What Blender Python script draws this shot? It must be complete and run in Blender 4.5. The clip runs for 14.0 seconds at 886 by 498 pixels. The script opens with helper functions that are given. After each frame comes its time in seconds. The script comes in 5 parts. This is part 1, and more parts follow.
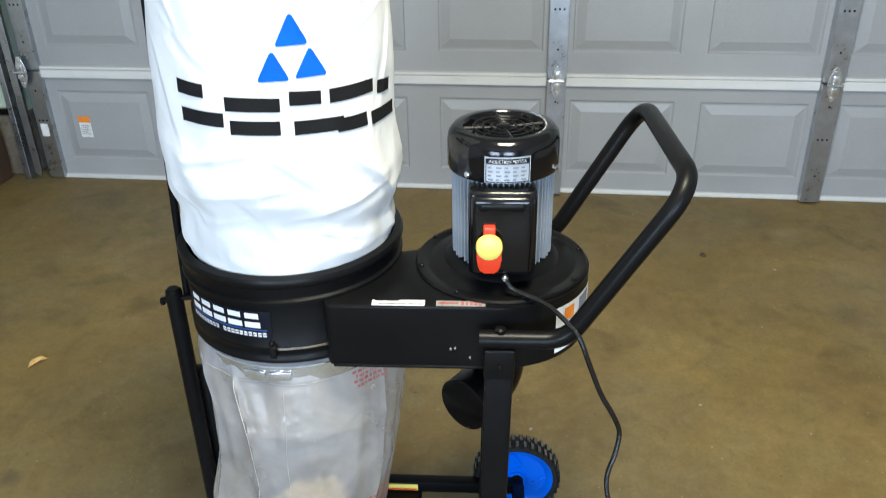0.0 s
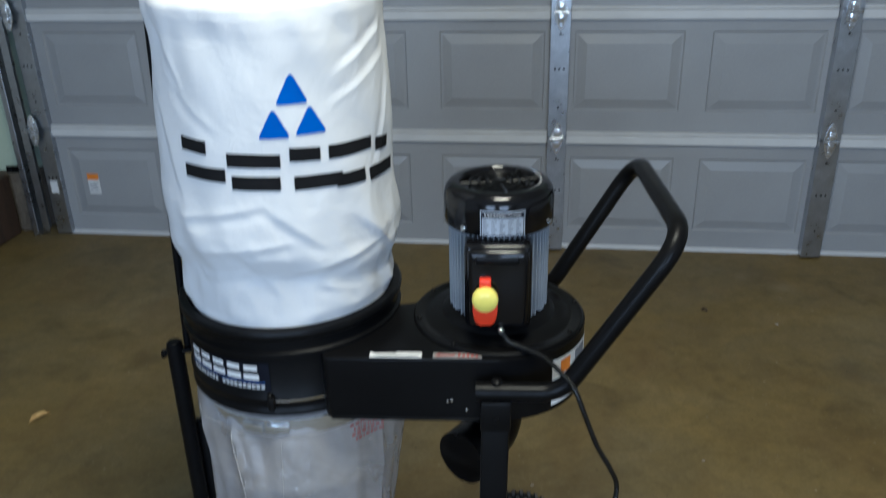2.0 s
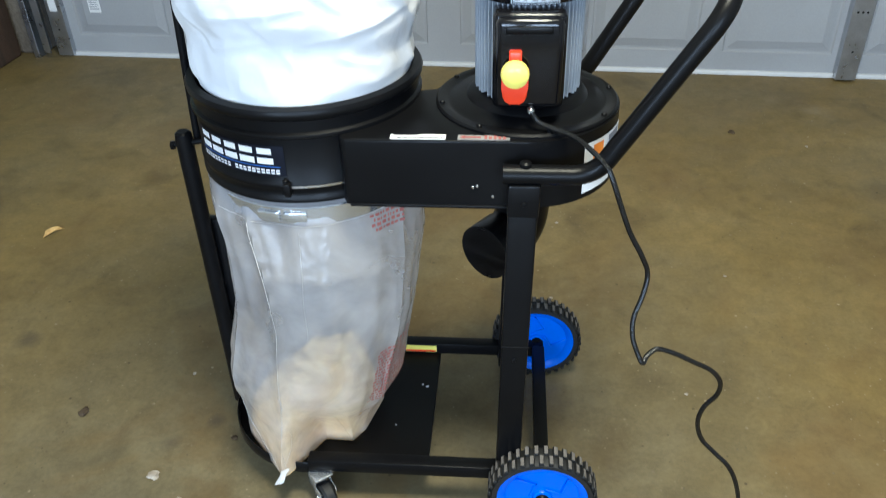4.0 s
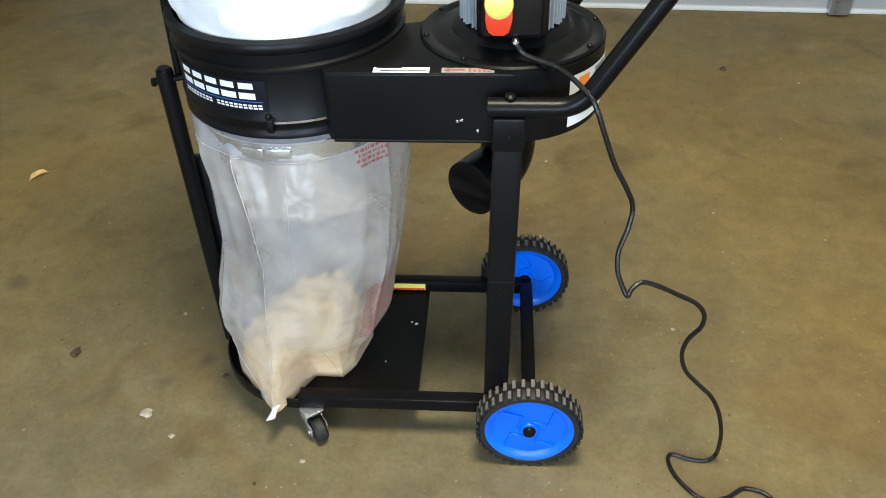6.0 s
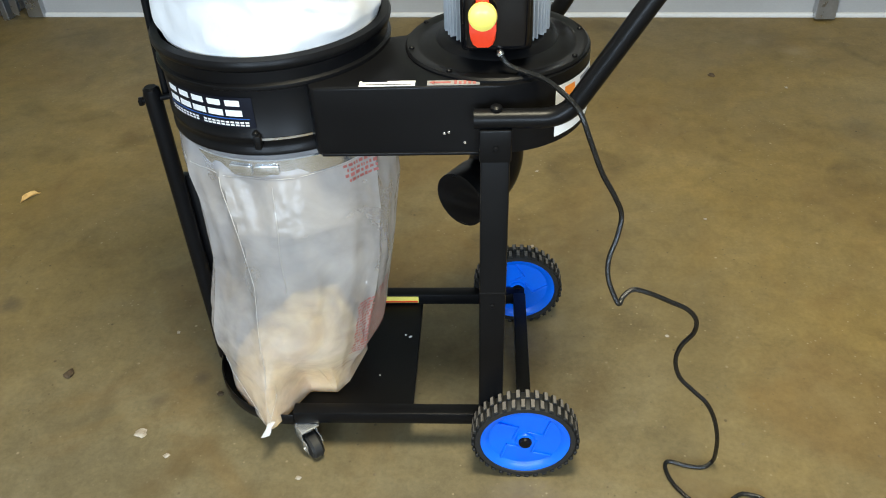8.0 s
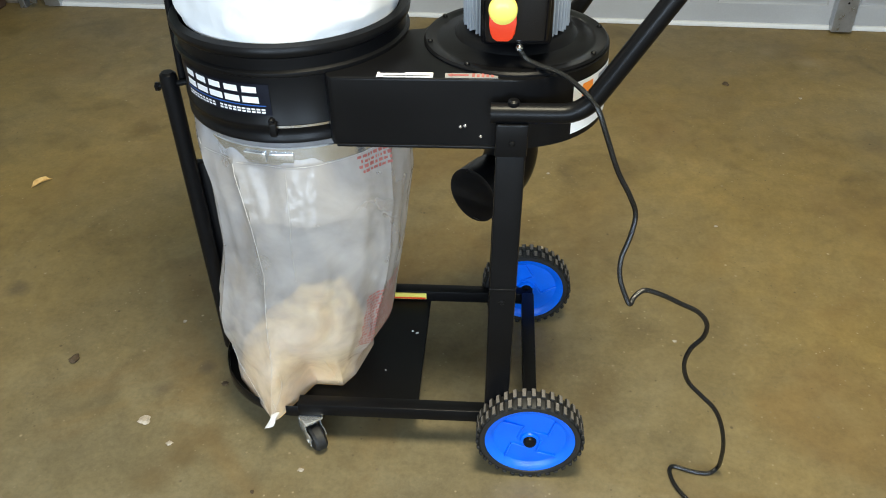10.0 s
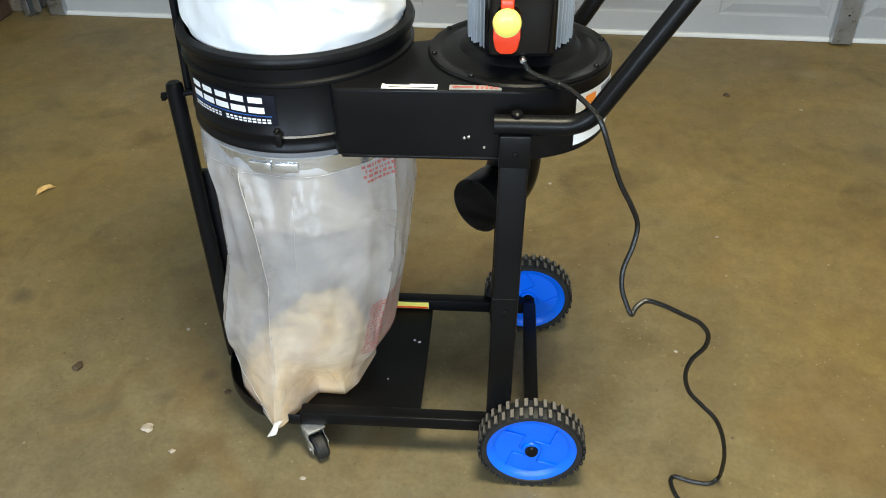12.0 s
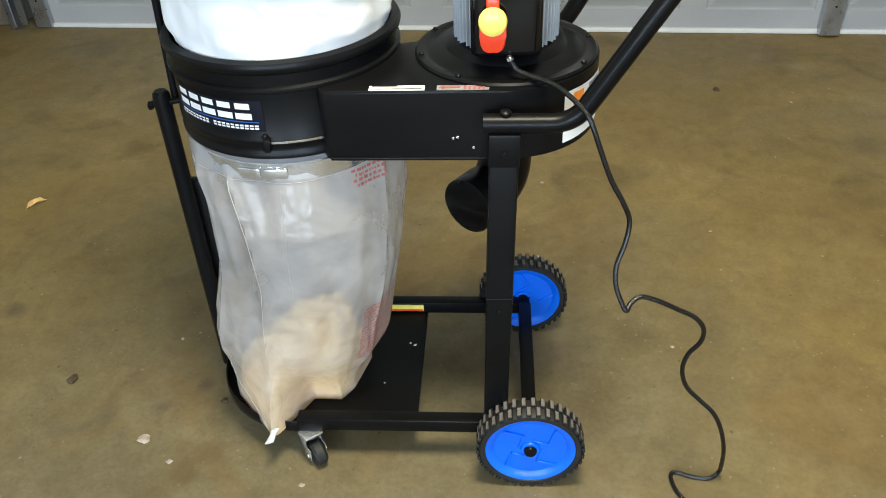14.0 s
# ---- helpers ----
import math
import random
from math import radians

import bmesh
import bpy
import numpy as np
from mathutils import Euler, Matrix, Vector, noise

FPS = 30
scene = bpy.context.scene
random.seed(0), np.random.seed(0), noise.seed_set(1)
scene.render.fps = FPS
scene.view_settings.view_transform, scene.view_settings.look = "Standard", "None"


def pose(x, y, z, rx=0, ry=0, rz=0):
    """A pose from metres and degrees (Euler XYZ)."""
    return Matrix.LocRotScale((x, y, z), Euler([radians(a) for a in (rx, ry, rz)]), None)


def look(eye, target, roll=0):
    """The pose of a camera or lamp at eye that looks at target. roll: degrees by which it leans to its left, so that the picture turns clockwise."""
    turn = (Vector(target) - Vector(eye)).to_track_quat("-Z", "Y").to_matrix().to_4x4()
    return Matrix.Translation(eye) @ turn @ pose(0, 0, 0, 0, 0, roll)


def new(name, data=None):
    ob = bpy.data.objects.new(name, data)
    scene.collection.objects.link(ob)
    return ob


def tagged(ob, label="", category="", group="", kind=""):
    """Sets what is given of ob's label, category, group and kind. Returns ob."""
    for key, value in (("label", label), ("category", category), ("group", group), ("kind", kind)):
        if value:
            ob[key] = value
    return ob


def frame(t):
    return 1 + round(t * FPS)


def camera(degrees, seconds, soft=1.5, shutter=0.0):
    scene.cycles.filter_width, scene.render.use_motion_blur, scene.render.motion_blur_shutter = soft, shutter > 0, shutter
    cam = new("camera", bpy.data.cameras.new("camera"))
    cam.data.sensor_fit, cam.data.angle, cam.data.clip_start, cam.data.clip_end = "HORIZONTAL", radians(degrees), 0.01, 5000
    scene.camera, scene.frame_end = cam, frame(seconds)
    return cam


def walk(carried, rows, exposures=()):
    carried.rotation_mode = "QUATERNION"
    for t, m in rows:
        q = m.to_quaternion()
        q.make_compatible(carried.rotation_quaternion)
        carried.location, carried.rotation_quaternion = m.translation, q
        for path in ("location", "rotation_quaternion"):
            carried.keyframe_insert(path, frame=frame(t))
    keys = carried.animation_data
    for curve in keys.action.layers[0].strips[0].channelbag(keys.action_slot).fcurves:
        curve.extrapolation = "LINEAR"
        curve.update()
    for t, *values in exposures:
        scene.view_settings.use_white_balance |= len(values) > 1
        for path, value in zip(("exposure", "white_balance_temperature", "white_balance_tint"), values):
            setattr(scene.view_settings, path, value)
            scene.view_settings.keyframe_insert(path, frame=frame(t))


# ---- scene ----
cam = camera(57.2, 14.0, soft=1.0, shutter=0.3)
PATH = [
    (0, (-0.033, 0.301, 1.478), (-0.253, 2.056, 0.545), -1.1),
    (0.2, (-0.029, 0.292, 1.488), (-0.261, 2.072, 0.605), -1.5),
    (0.5, (-0.022, 0.287, 1.506), (-0.263, 2.09, 0.675), -1.7),
    (0.7, (-0.016, 0.285, 1.518), (-0.259, 2.108, 0.73), -1.3),
    (1, (-0.015, 0.283, 1.533), (-0.256, 2.137, 0.823), -1.3),
    (1.2, (-0.012, 0.283, 1.531), (-0.253, 2.154, 0.865), -1.6),
    (1.5, (-0.014, 0.283, 1.532), (-0.25, 2.154, 0.868), -1.4),
    (1.8, (-0.011, 0.277, 1.515), (-0.246, 2.139, 0.823), -1.9),
    (2, (-0.016, 0.281, 1.482), (-0.255, 2.095, 0.674), -1.3),
    (2.2, (-0.021, 0.281, 1.454), (-0.268, 2.048, 0.552), -0.7),
    (2.5, (-0.023, 0.29, 1.438), (-0.279, 2.034, 0.493), -1.6),
    (2.8, (-0.032, 0.29, 1.417), (-0.283, 2.01, 0.428), -2.4),
    (3, (-0.032, 0.302, 1.41), (-0.287, 2.004, 0.391), -3.7),
    (3.5, (-0.042, 0.304, 1.384), (-0.294, 1.976, 0.316), -2.6),
    (4, (-0.042, 0.298, 1.351), (-0.292, 1.931, 0.223), -1.6),
    (4.2, (-0.04, 0.297, 1.34), (-0.285, 1.903, 0.172), -1.7),
    (6.5, (-0.027, 0.29, 1.338), (-0.249, 1.845, 0.1), -2.0),
    (7, (-0.023, 0.289, 1.342), (-0.246, 1.868, 0.135), -2.5),
    (7.5, (-0.017, 0.293, 1.344), (-0.241, 1.871, 0.135), -3.2),
    (8, (-0.019, 0.293, 1.338), (-0.238, 1.867, 0.123), -3.0),
    (10.5, (-0.031, 0.284, 1.321), (-0.265, 1.865, 0.118), -1.2),
    (11, (-0.032, 0.286, 1.321), (-0.269, 1.868, 0.121), -1.4),
    (11.5, (-0.033, 0.28, 1.325), (-0.268, 1.868, 0.132), -1.1),
    (12, (-0.033, 0.278, 1.329), (-0.267, 1.87, 0.141), -1.1),
    (12.5, (-0.022, 0.28, 1.329), (-0.258, 1.875, 0.145), -2.2),
    (13, (-0.017, 0.282, 1.329), (-0.252, 1.878, 0.147), -2.5),
    (13.5, (-0.025, 0.282, 1.326), (-0.255, 1.879, 0.144), -2.4),
    (14, (-0.028, 0.282, 1.324), (-0.252, 1.879, 0.141), -2.5),
]
EXPOSURES = [(0.0, -0.05, 5700, 10), (0.5, -0.38, 5550, 11), (1.0, -0.75, 5380, 12), (1.5, -0.97, 5250, 12), (2.0, -1.12, 5180, 11), (2.5, -0.85, 5330, 11), (3.0, -0.6, 5380, 11), (3.5, -0.37, 5450, 10), (4.0, -0.10, 5380, 9), (6.5, 0.0, 5900, 9), (14.0, 0.0, 6000, 9)]
walk(cam, [(t, look(eye, target, roll)) for t, eye, target, roll in PATH], EXPOSURES)

# ---- light ----
world = bpy.data.worlds.new("world")
scene.world = world
world.use_nodes = True
wn = world.node_tree
sky = wn.nodes.new("ShaderNodeTexSky")
sky.sky_type, sky.sun_disc = "NISHITA", False
sky.sun_elevation, sky.sun_rotation = radians(40), radians(200)
wn.nodes["Background"].inputs["Strength"].default_value = 0.08
wn.links.new(sky.outputs[0], wn.nodes["Background"].inputs["Color"])


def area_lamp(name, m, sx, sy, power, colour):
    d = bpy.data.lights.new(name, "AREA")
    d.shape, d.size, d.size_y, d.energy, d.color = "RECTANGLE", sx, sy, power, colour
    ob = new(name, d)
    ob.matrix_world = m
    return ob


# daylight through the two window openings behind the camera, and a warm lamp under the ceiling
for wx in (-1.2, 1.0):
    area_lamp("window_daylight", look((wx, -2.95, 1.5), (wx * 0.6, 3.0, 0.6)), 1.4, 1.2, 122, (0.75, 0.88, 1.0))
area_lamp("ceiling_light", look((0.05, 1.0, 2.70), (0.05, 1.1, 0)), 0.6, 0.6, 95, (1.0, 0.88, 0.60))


# ---- materials ----
def material(name, dark, light, rough=0.5, metal=0.0, scale=8.0, fine=120.0, bump=0.1, depth=0.002, spread=0.12, stretch=(1, 1, 1), coat=0.0, rand=0.0, specular=0.5, wrinkle=0.0):
    """A painted, metal or cloth surface: colour between two tones by cloudy and fine noise, with grain relief and uneven gloss."""
    m = bpy.data.materials.new(name)
    m.use_nodes = True
    nt = m.node_tree
    b = nt.nodes["Principled BSDF"]
    n, l = nt.nodes.new, nt.links.new
    tc, mp = n("ShaderNodeTexCoord"), n("ShaderNodeMapping")
    mp.inputs["Scale"].default_value = stretch
    l(tc.outputs["Object"], mp.inputs[0])
    big, small = n("ShaderNodeTexNoise"), n("ShaderNodeTexNoise")
    big.inputs["Scale"].default_value, big.inputs["Detail"].default_value = scale, 5
    small.inputs["Scale"].default_value, small.inputs["Detail"].default_value = fine, 3
    for x in (big, small):
        l(mp.outputs[0], x.inputs["Vector"])
    mixf = n("ShaderNodeMix")
    mixf.inputs[0].default_value = 0.3
    l(big.outputs[0], mixf.inputs[2])
    l(small.outputs[0], mixf.inputs[3])
    fac = mixf.outputs[0]
    if rand:
        info, add = n("ShaderNodeObjectInfo"), n("ShaderNodeMath")
        mul = n("ShaderNodeMath")
        mul.operation, mul.inputs[1].default_value = "MULTIPLY", rand
        l(info.outputs["Random"], mul.inputs[0])
        l(fac, add.inputs[0])
        l(mul.outputs[0], add.inputs[1])
        fac = add.outputs[0]
    ramp = n("ShaderNodeValToRGB")
    ramp.color_ramp.elements[0].position, ramp.color_ramp.elements[1].position = 0.32, 0.68
    ramp.color_ramp.elements[0].color, ramp.color_ramp.elements[1].color = (*dark, 1), (*light, 1)
    l(fac, ramp.inputs[0])
    l(ramp.outputs[0], b.inputs["Base Color"])
    rr = n("ShaderNodeMapRange")
    rr.inputs[3].default_value, rr.inputs[4].default_value = max(0.03, rough - spread), min(1, rough + spread)
    l(big.outputs[0], rr.inputs[0])
    l(rr.outputs[0], b.inputs["Roughness"])
    b.inputs["Metallic"].default_value, b.inputs["Coat Weight"].default_value = metal, coat
    b.inputs["Specular IOR Level"].default_value = specular
    if bump:
        bp = n("ShaderNodeBump")
        bp.inputs["Strength"].default_value, bp.inputs["Distance"].default_value = bump, depth
        l(small.outputs[0], bp.inputs["Height"])
        l(bp.outputs[0], b.inputs["Normal"])
        if wrinkle:
            # crumpled cloth: folded noise at hand's width and finger's width
            last = None
            for sc, dist in ((9, wrinkle * 1.3), (26, wrinkle * 0.4)):
                w, folded, wb = n("ShaderNodeTexNoise"), n("ShaderNodeMath"), n("ShaderNodeBump")
                w.inputs["Scale"].default_value, w.inputs["Detail"].default_value, w.inputs["Distortion"].default_value = sc, 3, 0.6
                l(mp.outputs[0], w.inputs["Vector"])
                folded.operation, folded.inputs[1].default_value = "PINGPONG", 0.5
                l(w.outputs[0], folded.inputs[0])
                wb.inputs["Strength"].default_value, wb.inputs["Distance"].default_value = 0.6, dist
                l(folded.outputs[0], wb.inputs["Height"])
                if last:
                    l(last, wb.inputs["Normal"])
                last = wb.outputs[0]
            l(last, bp.inputs["Normal"])
    return m


def concrete():
    """Old sealed brown concrete: cloudy tone, dark blotches, pale scuffs, specks and fine grain."""
    m = bpy.data.materials.new("brown_concrete")
    m.use_nodes = True
    nt = m.node_tree
    b = nt.nodes["Principled BSDF"]
    n, l = nt.nodes.new, nt.links.new
    tc = n("ShaderNodeTexCoord")

    def noise_at(scale, detail=6, rough=0.6, distort=0.0):
        x = n("ShaderNodeTexNoise")
        x.inputs["Scale"].default_value, x.inputs["Detail"].default_value = scale, detail
        x.inputs["Roughness"].default_value, x.inputs["Distortion"].default_value = rough, distort
        l(tc.outputs["Object"], x.inputs["Vector"])
        return x.outputs[0]

    def ramp(src, stops):
        r = n("ShaderNodeValToRGB")
        e = r.color_ramp.elements
        while len(e) < len(stops):
            e.new(0.5)
        for k, (p, c) in enumerate(stops):
            e[k].position, e[k].color = p, (*c, 1)
        l(src, r.inputs[0])
        return r.outputs[0]

    def mix(kind, fac, a, c):
        x = n("ShaderNodeMix")
        x.data_type, x.blend_type = "RGBA", kind
        if isinstance(fac, float):
            x.inputs[0].default_value = fac
        else:
            l(fac, x.inputs[0])
        l(a, x.inputs[6])
        l(c, x.inputs[7])
        return x.outputs[2]

    base = ramp(noise_at(1.1, 7, 0.62, 0.4), FLOOR_TONES)
    mid = ramp(noise_at(6.0, 6, 0.65, 0.6), [(0.30, (0.80, 0.80, 0.82)), (0.46, (0.98, 0.98, 0.98)), (0.56, (1.01, 1.0, 0.97)), (0.72, (1.16, 1.15, 1.12))])
    col = mix("MULTIPLY", 0.9, base, mid)
    wash = ramp(noise_at(0.8, 4, 0.55, 0.3), [(0.42, (0, 0, 0)), (0.62, (0.42, 0.42, 0.42))])
    col = mix("MIX", wash, col, ramp(noise_at(9, 6, 0.7), [(0.3, (0.105, 0.092, 0.056)), (0.7, (0.205, 0.185, 0.125))]))
    # grey daylight on the near floor, put into the colour with a ragged fade
    far, near_grey = n("ShaderNodeVectorMath"), n("ShaderNodeMapRange")
    far.operation = "DISTANCE"
    far.inputs[1].default_value = (-0.55, 0.95, 0.0)
    l(tc.outputs["Object"], far.inputs[0])
    ragged = n("ShaderNodeMath")
    ragged.operation = "ADD"
    l(far.outputs["Value"], ragged.inputs[0])
    l(noise_at(1.7, 5, 0.6), ragged.inputs[1])
    near_grey.inputs[1].default_value, near_grey.inputs[2].default_value = 2.1, 0.9
    near_grey.inputs[3].default_value, near_grey.inputs[4].default_value = 0.0, 0.72
    l(ragged.outputs[0], near_grey.inputs[0])
    col = mix("MIX", near_grey.outputs[0], col, ramp(noise_at(4.5, 7, 0.7), [(0.28, (0.095, 0.084, 0.052)), (0.5, (0.128, 0.112, 0.070)), (0.72, (0.178, 0.162, 0.110))]))
    blur = ramp(noise_at(19, 5, 0.7, 0.5), [(0.34, (0.76, 0.75, 0.74)), (0.52, (1, 1, 1)), (0.7, (1.2, 1.18, 1.14))])
    col = mix("MULTIPLY", 0.5, col, blur)
    grain = ramp(noise_at(90, 4, 0.7), [(0.3, (0.62, 0.62, 0.62)), (0.7, (1.34, 1.33, 1.32))])
    col = mix("MULTIPLY", 0.32, col, grain)
    blot = ramp(noise_at(3.3, 4, 0.5, 0.8), [(0.56, (0, 0, 0)), (0.70, (0.6, 0.6, 0.6))])
    col = mix("MULTIPLY", blot, col, ramp(noise_at(40), [(0, (0.35, 0.33, 0.32)), (1, (0.6, 0.58, 0.55))]))
    # rusty brown water stains at arm's length scale
    rust = ramp(noise_at(2.1, 6, 0.6, 0.9), [(0.52, (0, 0, 0)), (0.66, (0.5, 0.5, 0.5))])
    col = mix("MIX", rust, col, ramp(noise_at(14, 6, 0.7), [(0.3, (0.105, 0.060, 0.018)), (0.7, (0.200, 0.128, 0.045))]))
    # single spills and scuffs, and the front wheel's painted shadow, each with a ragged edge
    edge = noise_at(16, 5, 0.65)
    for x, y, radius, depth, tone in STAINS_AND_SHADE:
        away, rag, spot = n("ShaderNodeVectorMath"), n("ShaderNodeMath"), n("ShaderNodeMapRange")
        away.operation, away.inputs[1].default_value = "DISTANCE", (x, y, 0.0)
        l(tc.outputs["Object"], away.inputs[0])
        rag.operation, rag.inputs[1].default_value = "MULTIPLY_ADD", 1.1 * radius
        l(edge, rag.inputs[0])
        l(away.outputs["Value"], rag.inputs[2])
        spot.inputs[1].default_value, spot.inputs[2].default_value = 1.55 * radius, 0.75 * radius
        spot.inputs[3].default_value, spot.inputs[4].default_value = 0.0, depth
        l(rag.outputs[0], spot.inputs[0])
        flat = n("ShaderNodeRGB")
        flat.outputs[0].default_value = (*tone, 1)
        col = mix("MIX", spot.outputs[0], col, flat.outputs[0])
    scuff = ramp(noise_at(7.5, 8, 0.75, 0.3), [(0.66, (0, 0, 0)), (0.78, (0.5, 0.5, 0.5))])
    col = mix("MIX", scuff, col, ramp(noise_at(25), [(0, (0.30, 0.24, 0.15)), (1, (0.42, 0.36, 0.26))]))
    v = n("ShaderNodeTexVoronoi")
    v.inputs["Scale"].default_value = 16
    l(tc.outputs["Object"], v.inputs["Vector"])
    speck = ramp(v.outputs["Distance"], [(0.03, (0.7, 0.7, 0.7)), (0.075, (0, 0, 0))])
    col = mix("MIX", speck, col, ramp(noise_at(5), [(0.45, (0.05, 0.035, 0.02)), (0.6, (0.4, 0.33, 0.22))]))
    v2 = n("ShaderNodeTexVoronoi")
    v2.inputs["Scale"].default_value = 43
    l(tc.outputs["Object"], v2.inputs["Vector"])
    dots = ramp(v2.outputs["Distance"], [(0.06, (0.55, 0.55, 0.55)), (0.13, (0, 0, 0))])
    col = mix("MIX", dots, col, ramp(noise_at(3.1), [(0.42, (0.06, 0.045, 0.025)), (0.58, (0.36, 0.30, 0.19))]))
    l(col, b.inputs["Base Color"])
    rr = n("ShaderNodeMapRange")
    rr.inputs[3].default_value, rr.inputs[4].default_value = 0.38, 0.72
    l(noise_at(4, 5), rr.inputs[0])
    l(rr.outputs[0], b.inputs["Roughness"])
    b.inputs["Specular IOR Level"].default_value = 0.35
    bp = n("ShaderNodeBump")
    bp.inputs["Strength"].default_value, bp.inputs["Distance"].default_value = 0.25, 0.002
    l(noise_at(70, 6, 0.7), bp.inputs["Height"])
    l(bp.outputs[0], b.inputs["Normal"])
    return m


def clear_film():
    """Milky thin polythene: mostly see-through, with a cloudy white haze and wet-looking gloss."""
    m = bpy.data.materials.new("milky_polythene")
    m.use_nodes = True
    nt = m.node_tree
    n, l = nt.nodes.new, nt.links.new
    nt.nodes.remove(nt.nodes["Principled BSDF"])
    out = nt.nodes["Material Output"]
    tc = n("ShaderNodeTexCoord")
    no = n("ShaderNodeTexNoise")
    no.inputs["Scale"].default_value, no.inputs["Detail"].default_value, no.inputs["Distortion"].default_value = 9, 7, 0.5
    l(tc.outputs["Object"], no.inputs["Vector"])
    mr = n("ShaderNodeMapRange")
    mr.inputs[1].default_value, mr.inputs[2].default_value = 0.3, 0.7
    mr.inputs[3].default_value, mr.inputs[4].default_value = 0.25, 0.46
    l(no.outputs[0], mr.inputs[0])
    clear, white, thru, gloss = n("ShaderNodeBsdfTransparent"), n("ShaderNodeBsdfDiffuse"), n("ShaderNodeBsdfTranslucent"), n("ShaderNodeBsdfGlossy")
    gloss.inputs["Color"].default_value = (0.8, 0.8, 0.8, 1)
    gloss.inputs["Roughness"].default_value = 0.17
    haze = n("ShaderNodeMixShader")
    haze.inputs[0].default_value = 0.45
    l(white.outputs[0], haze.inputs[1])
    l(thru.outputs[0], haze.inputs[2])
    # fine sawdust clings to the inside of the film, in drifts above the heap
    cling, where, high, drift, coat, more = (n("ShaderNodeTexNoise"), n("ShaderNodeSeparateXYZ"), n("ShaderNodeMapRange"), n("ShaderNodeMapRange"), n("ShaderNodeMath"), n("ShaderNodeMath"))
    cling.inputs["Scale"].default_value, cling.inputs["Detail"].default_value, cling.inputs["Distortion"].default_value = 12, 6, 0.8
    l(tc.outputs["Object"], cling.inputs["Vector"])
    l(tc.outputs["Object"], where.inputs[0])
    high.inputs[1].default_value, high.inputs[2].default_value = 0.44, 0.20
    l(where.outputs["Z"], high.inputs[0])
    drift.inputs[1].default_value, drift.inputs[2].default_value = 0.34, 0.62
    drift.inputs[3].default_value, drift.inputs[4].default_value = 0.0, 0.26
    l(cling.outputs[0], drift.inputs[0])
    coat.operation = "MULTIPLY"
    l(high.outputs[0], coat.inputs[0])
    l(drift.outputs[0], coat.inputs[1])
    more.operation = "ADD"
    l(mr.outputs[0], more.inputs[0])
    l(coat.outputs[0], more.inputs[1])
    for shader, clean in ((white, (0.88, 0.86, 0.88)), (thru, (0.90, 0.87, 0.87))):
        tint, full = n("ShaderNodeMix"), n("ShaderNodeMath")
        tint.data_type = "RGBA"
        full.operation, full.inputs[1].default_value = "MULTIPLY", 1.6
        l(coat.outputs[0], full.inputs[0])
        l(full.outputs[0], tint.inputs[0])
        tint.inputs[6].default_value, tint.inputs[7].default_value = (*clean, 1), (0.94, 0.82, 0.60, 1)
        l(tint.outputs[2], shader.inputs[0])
    body = n("ShaderNodeMixShader")
    l(more.outputs[0], body.inputs[0])
    l(clear.outputs[0], body.inputs[1])
    l(haze.outputs[0], body.inputs[2])
    fr = n("ShaderNodeFresnel")
    fr.inputs[0].default_value = 1.36
    top, weak = n("ShaderNodeMixShader"), n("ShaderNodeMath")
    weak.operation, weak.inputs[1].default_value = "MULTIPLY", 0.55
    l(fr.outputs[0], weak.inputs[0])
    l(weak.outputs[0], top.inputs[0])
    l(body.outputs[0], top.inputs[1])
    l(gloss.outputs[0], top.inputs[2])
    wr = n("ShaderNodeTexNoise")
    wr.inputs["Scale"].default_value, wr.inputs["Detail"].default_value, wr.inputs["Distortion"].default_value = 13, 3, 0.2
    l(tc.outputs["Object"], wr.inputs["Vector"])
    bp = n("ShaderNodeBump")
    bp.inputs["Strength"].default_value, bp.inputs["Distance"].default_value = 0.8, 0.012
    l(wr.outputs[0], bp.inputs["Height"])
    for x in (white, thru, gloss, fr):
        l(bp.outputs[0], x.inputs["Normal"])
    l(top.outputs[0], out.inputs[0])
    return m


# x, y, radius, strength and tone of the spills on the concrete and of a painted wheel shadow
OIL, RUST_AND_SHADE, PALE = (0.045, 0.038, 0.032), (0.085, 0.052, 0.016), (0.34, 0.29, 0.19)
# the entries at x 0.105 and 0.125 paint the front wheel's shadow
STAINS_AND_SHADE = [(-1.35, 1.73, 0.045, 0.55, OIL), (-0.76, 1.515, 0.026, 0.5, OIL), (-0.836, 1.441, 0.028, 0.4, OIL), (0.105, 1.50, 0.075, 0.35, RUST_AND_SHADE), (0.125, 1.58, 0.06, 0.28, RUST_AND_SHADE),
          (-0.72, 1.275, 0.05, 0.45, RUST_AND_SHADE), (-0.76, 1.215, 0.06, 0.45, RUST_AND_SHADE), (-0.68, 1.33, 0.04, 0.35, RUST_AND_SHADE), (0.95, 3.33, 0.07, 0.30, PALE), (0.80, 3.42, 0.05, 0.2, PALE), (0.035, 1.76, 0.05, 0.22, PALE),
          (1.02, 2.72, 0.10, 0.3, OIL), (0.45, 2.62, 0.16, 0.18, RUST_AND_SHADE), (-1.25, 2.45, 0.14, 0.2, RUST_AND_SHADE)]
FLOOR_TONES = [(0.30, (0.136, 0.092, 0.030)), (0.44, (0.198, 0.139, 0.045)), (0.56, (0.212, 0.151, 0.052)), (0.70, (0.262, 0.197, 0.082))]
M_FLOOR = concrete()
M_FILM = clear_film()
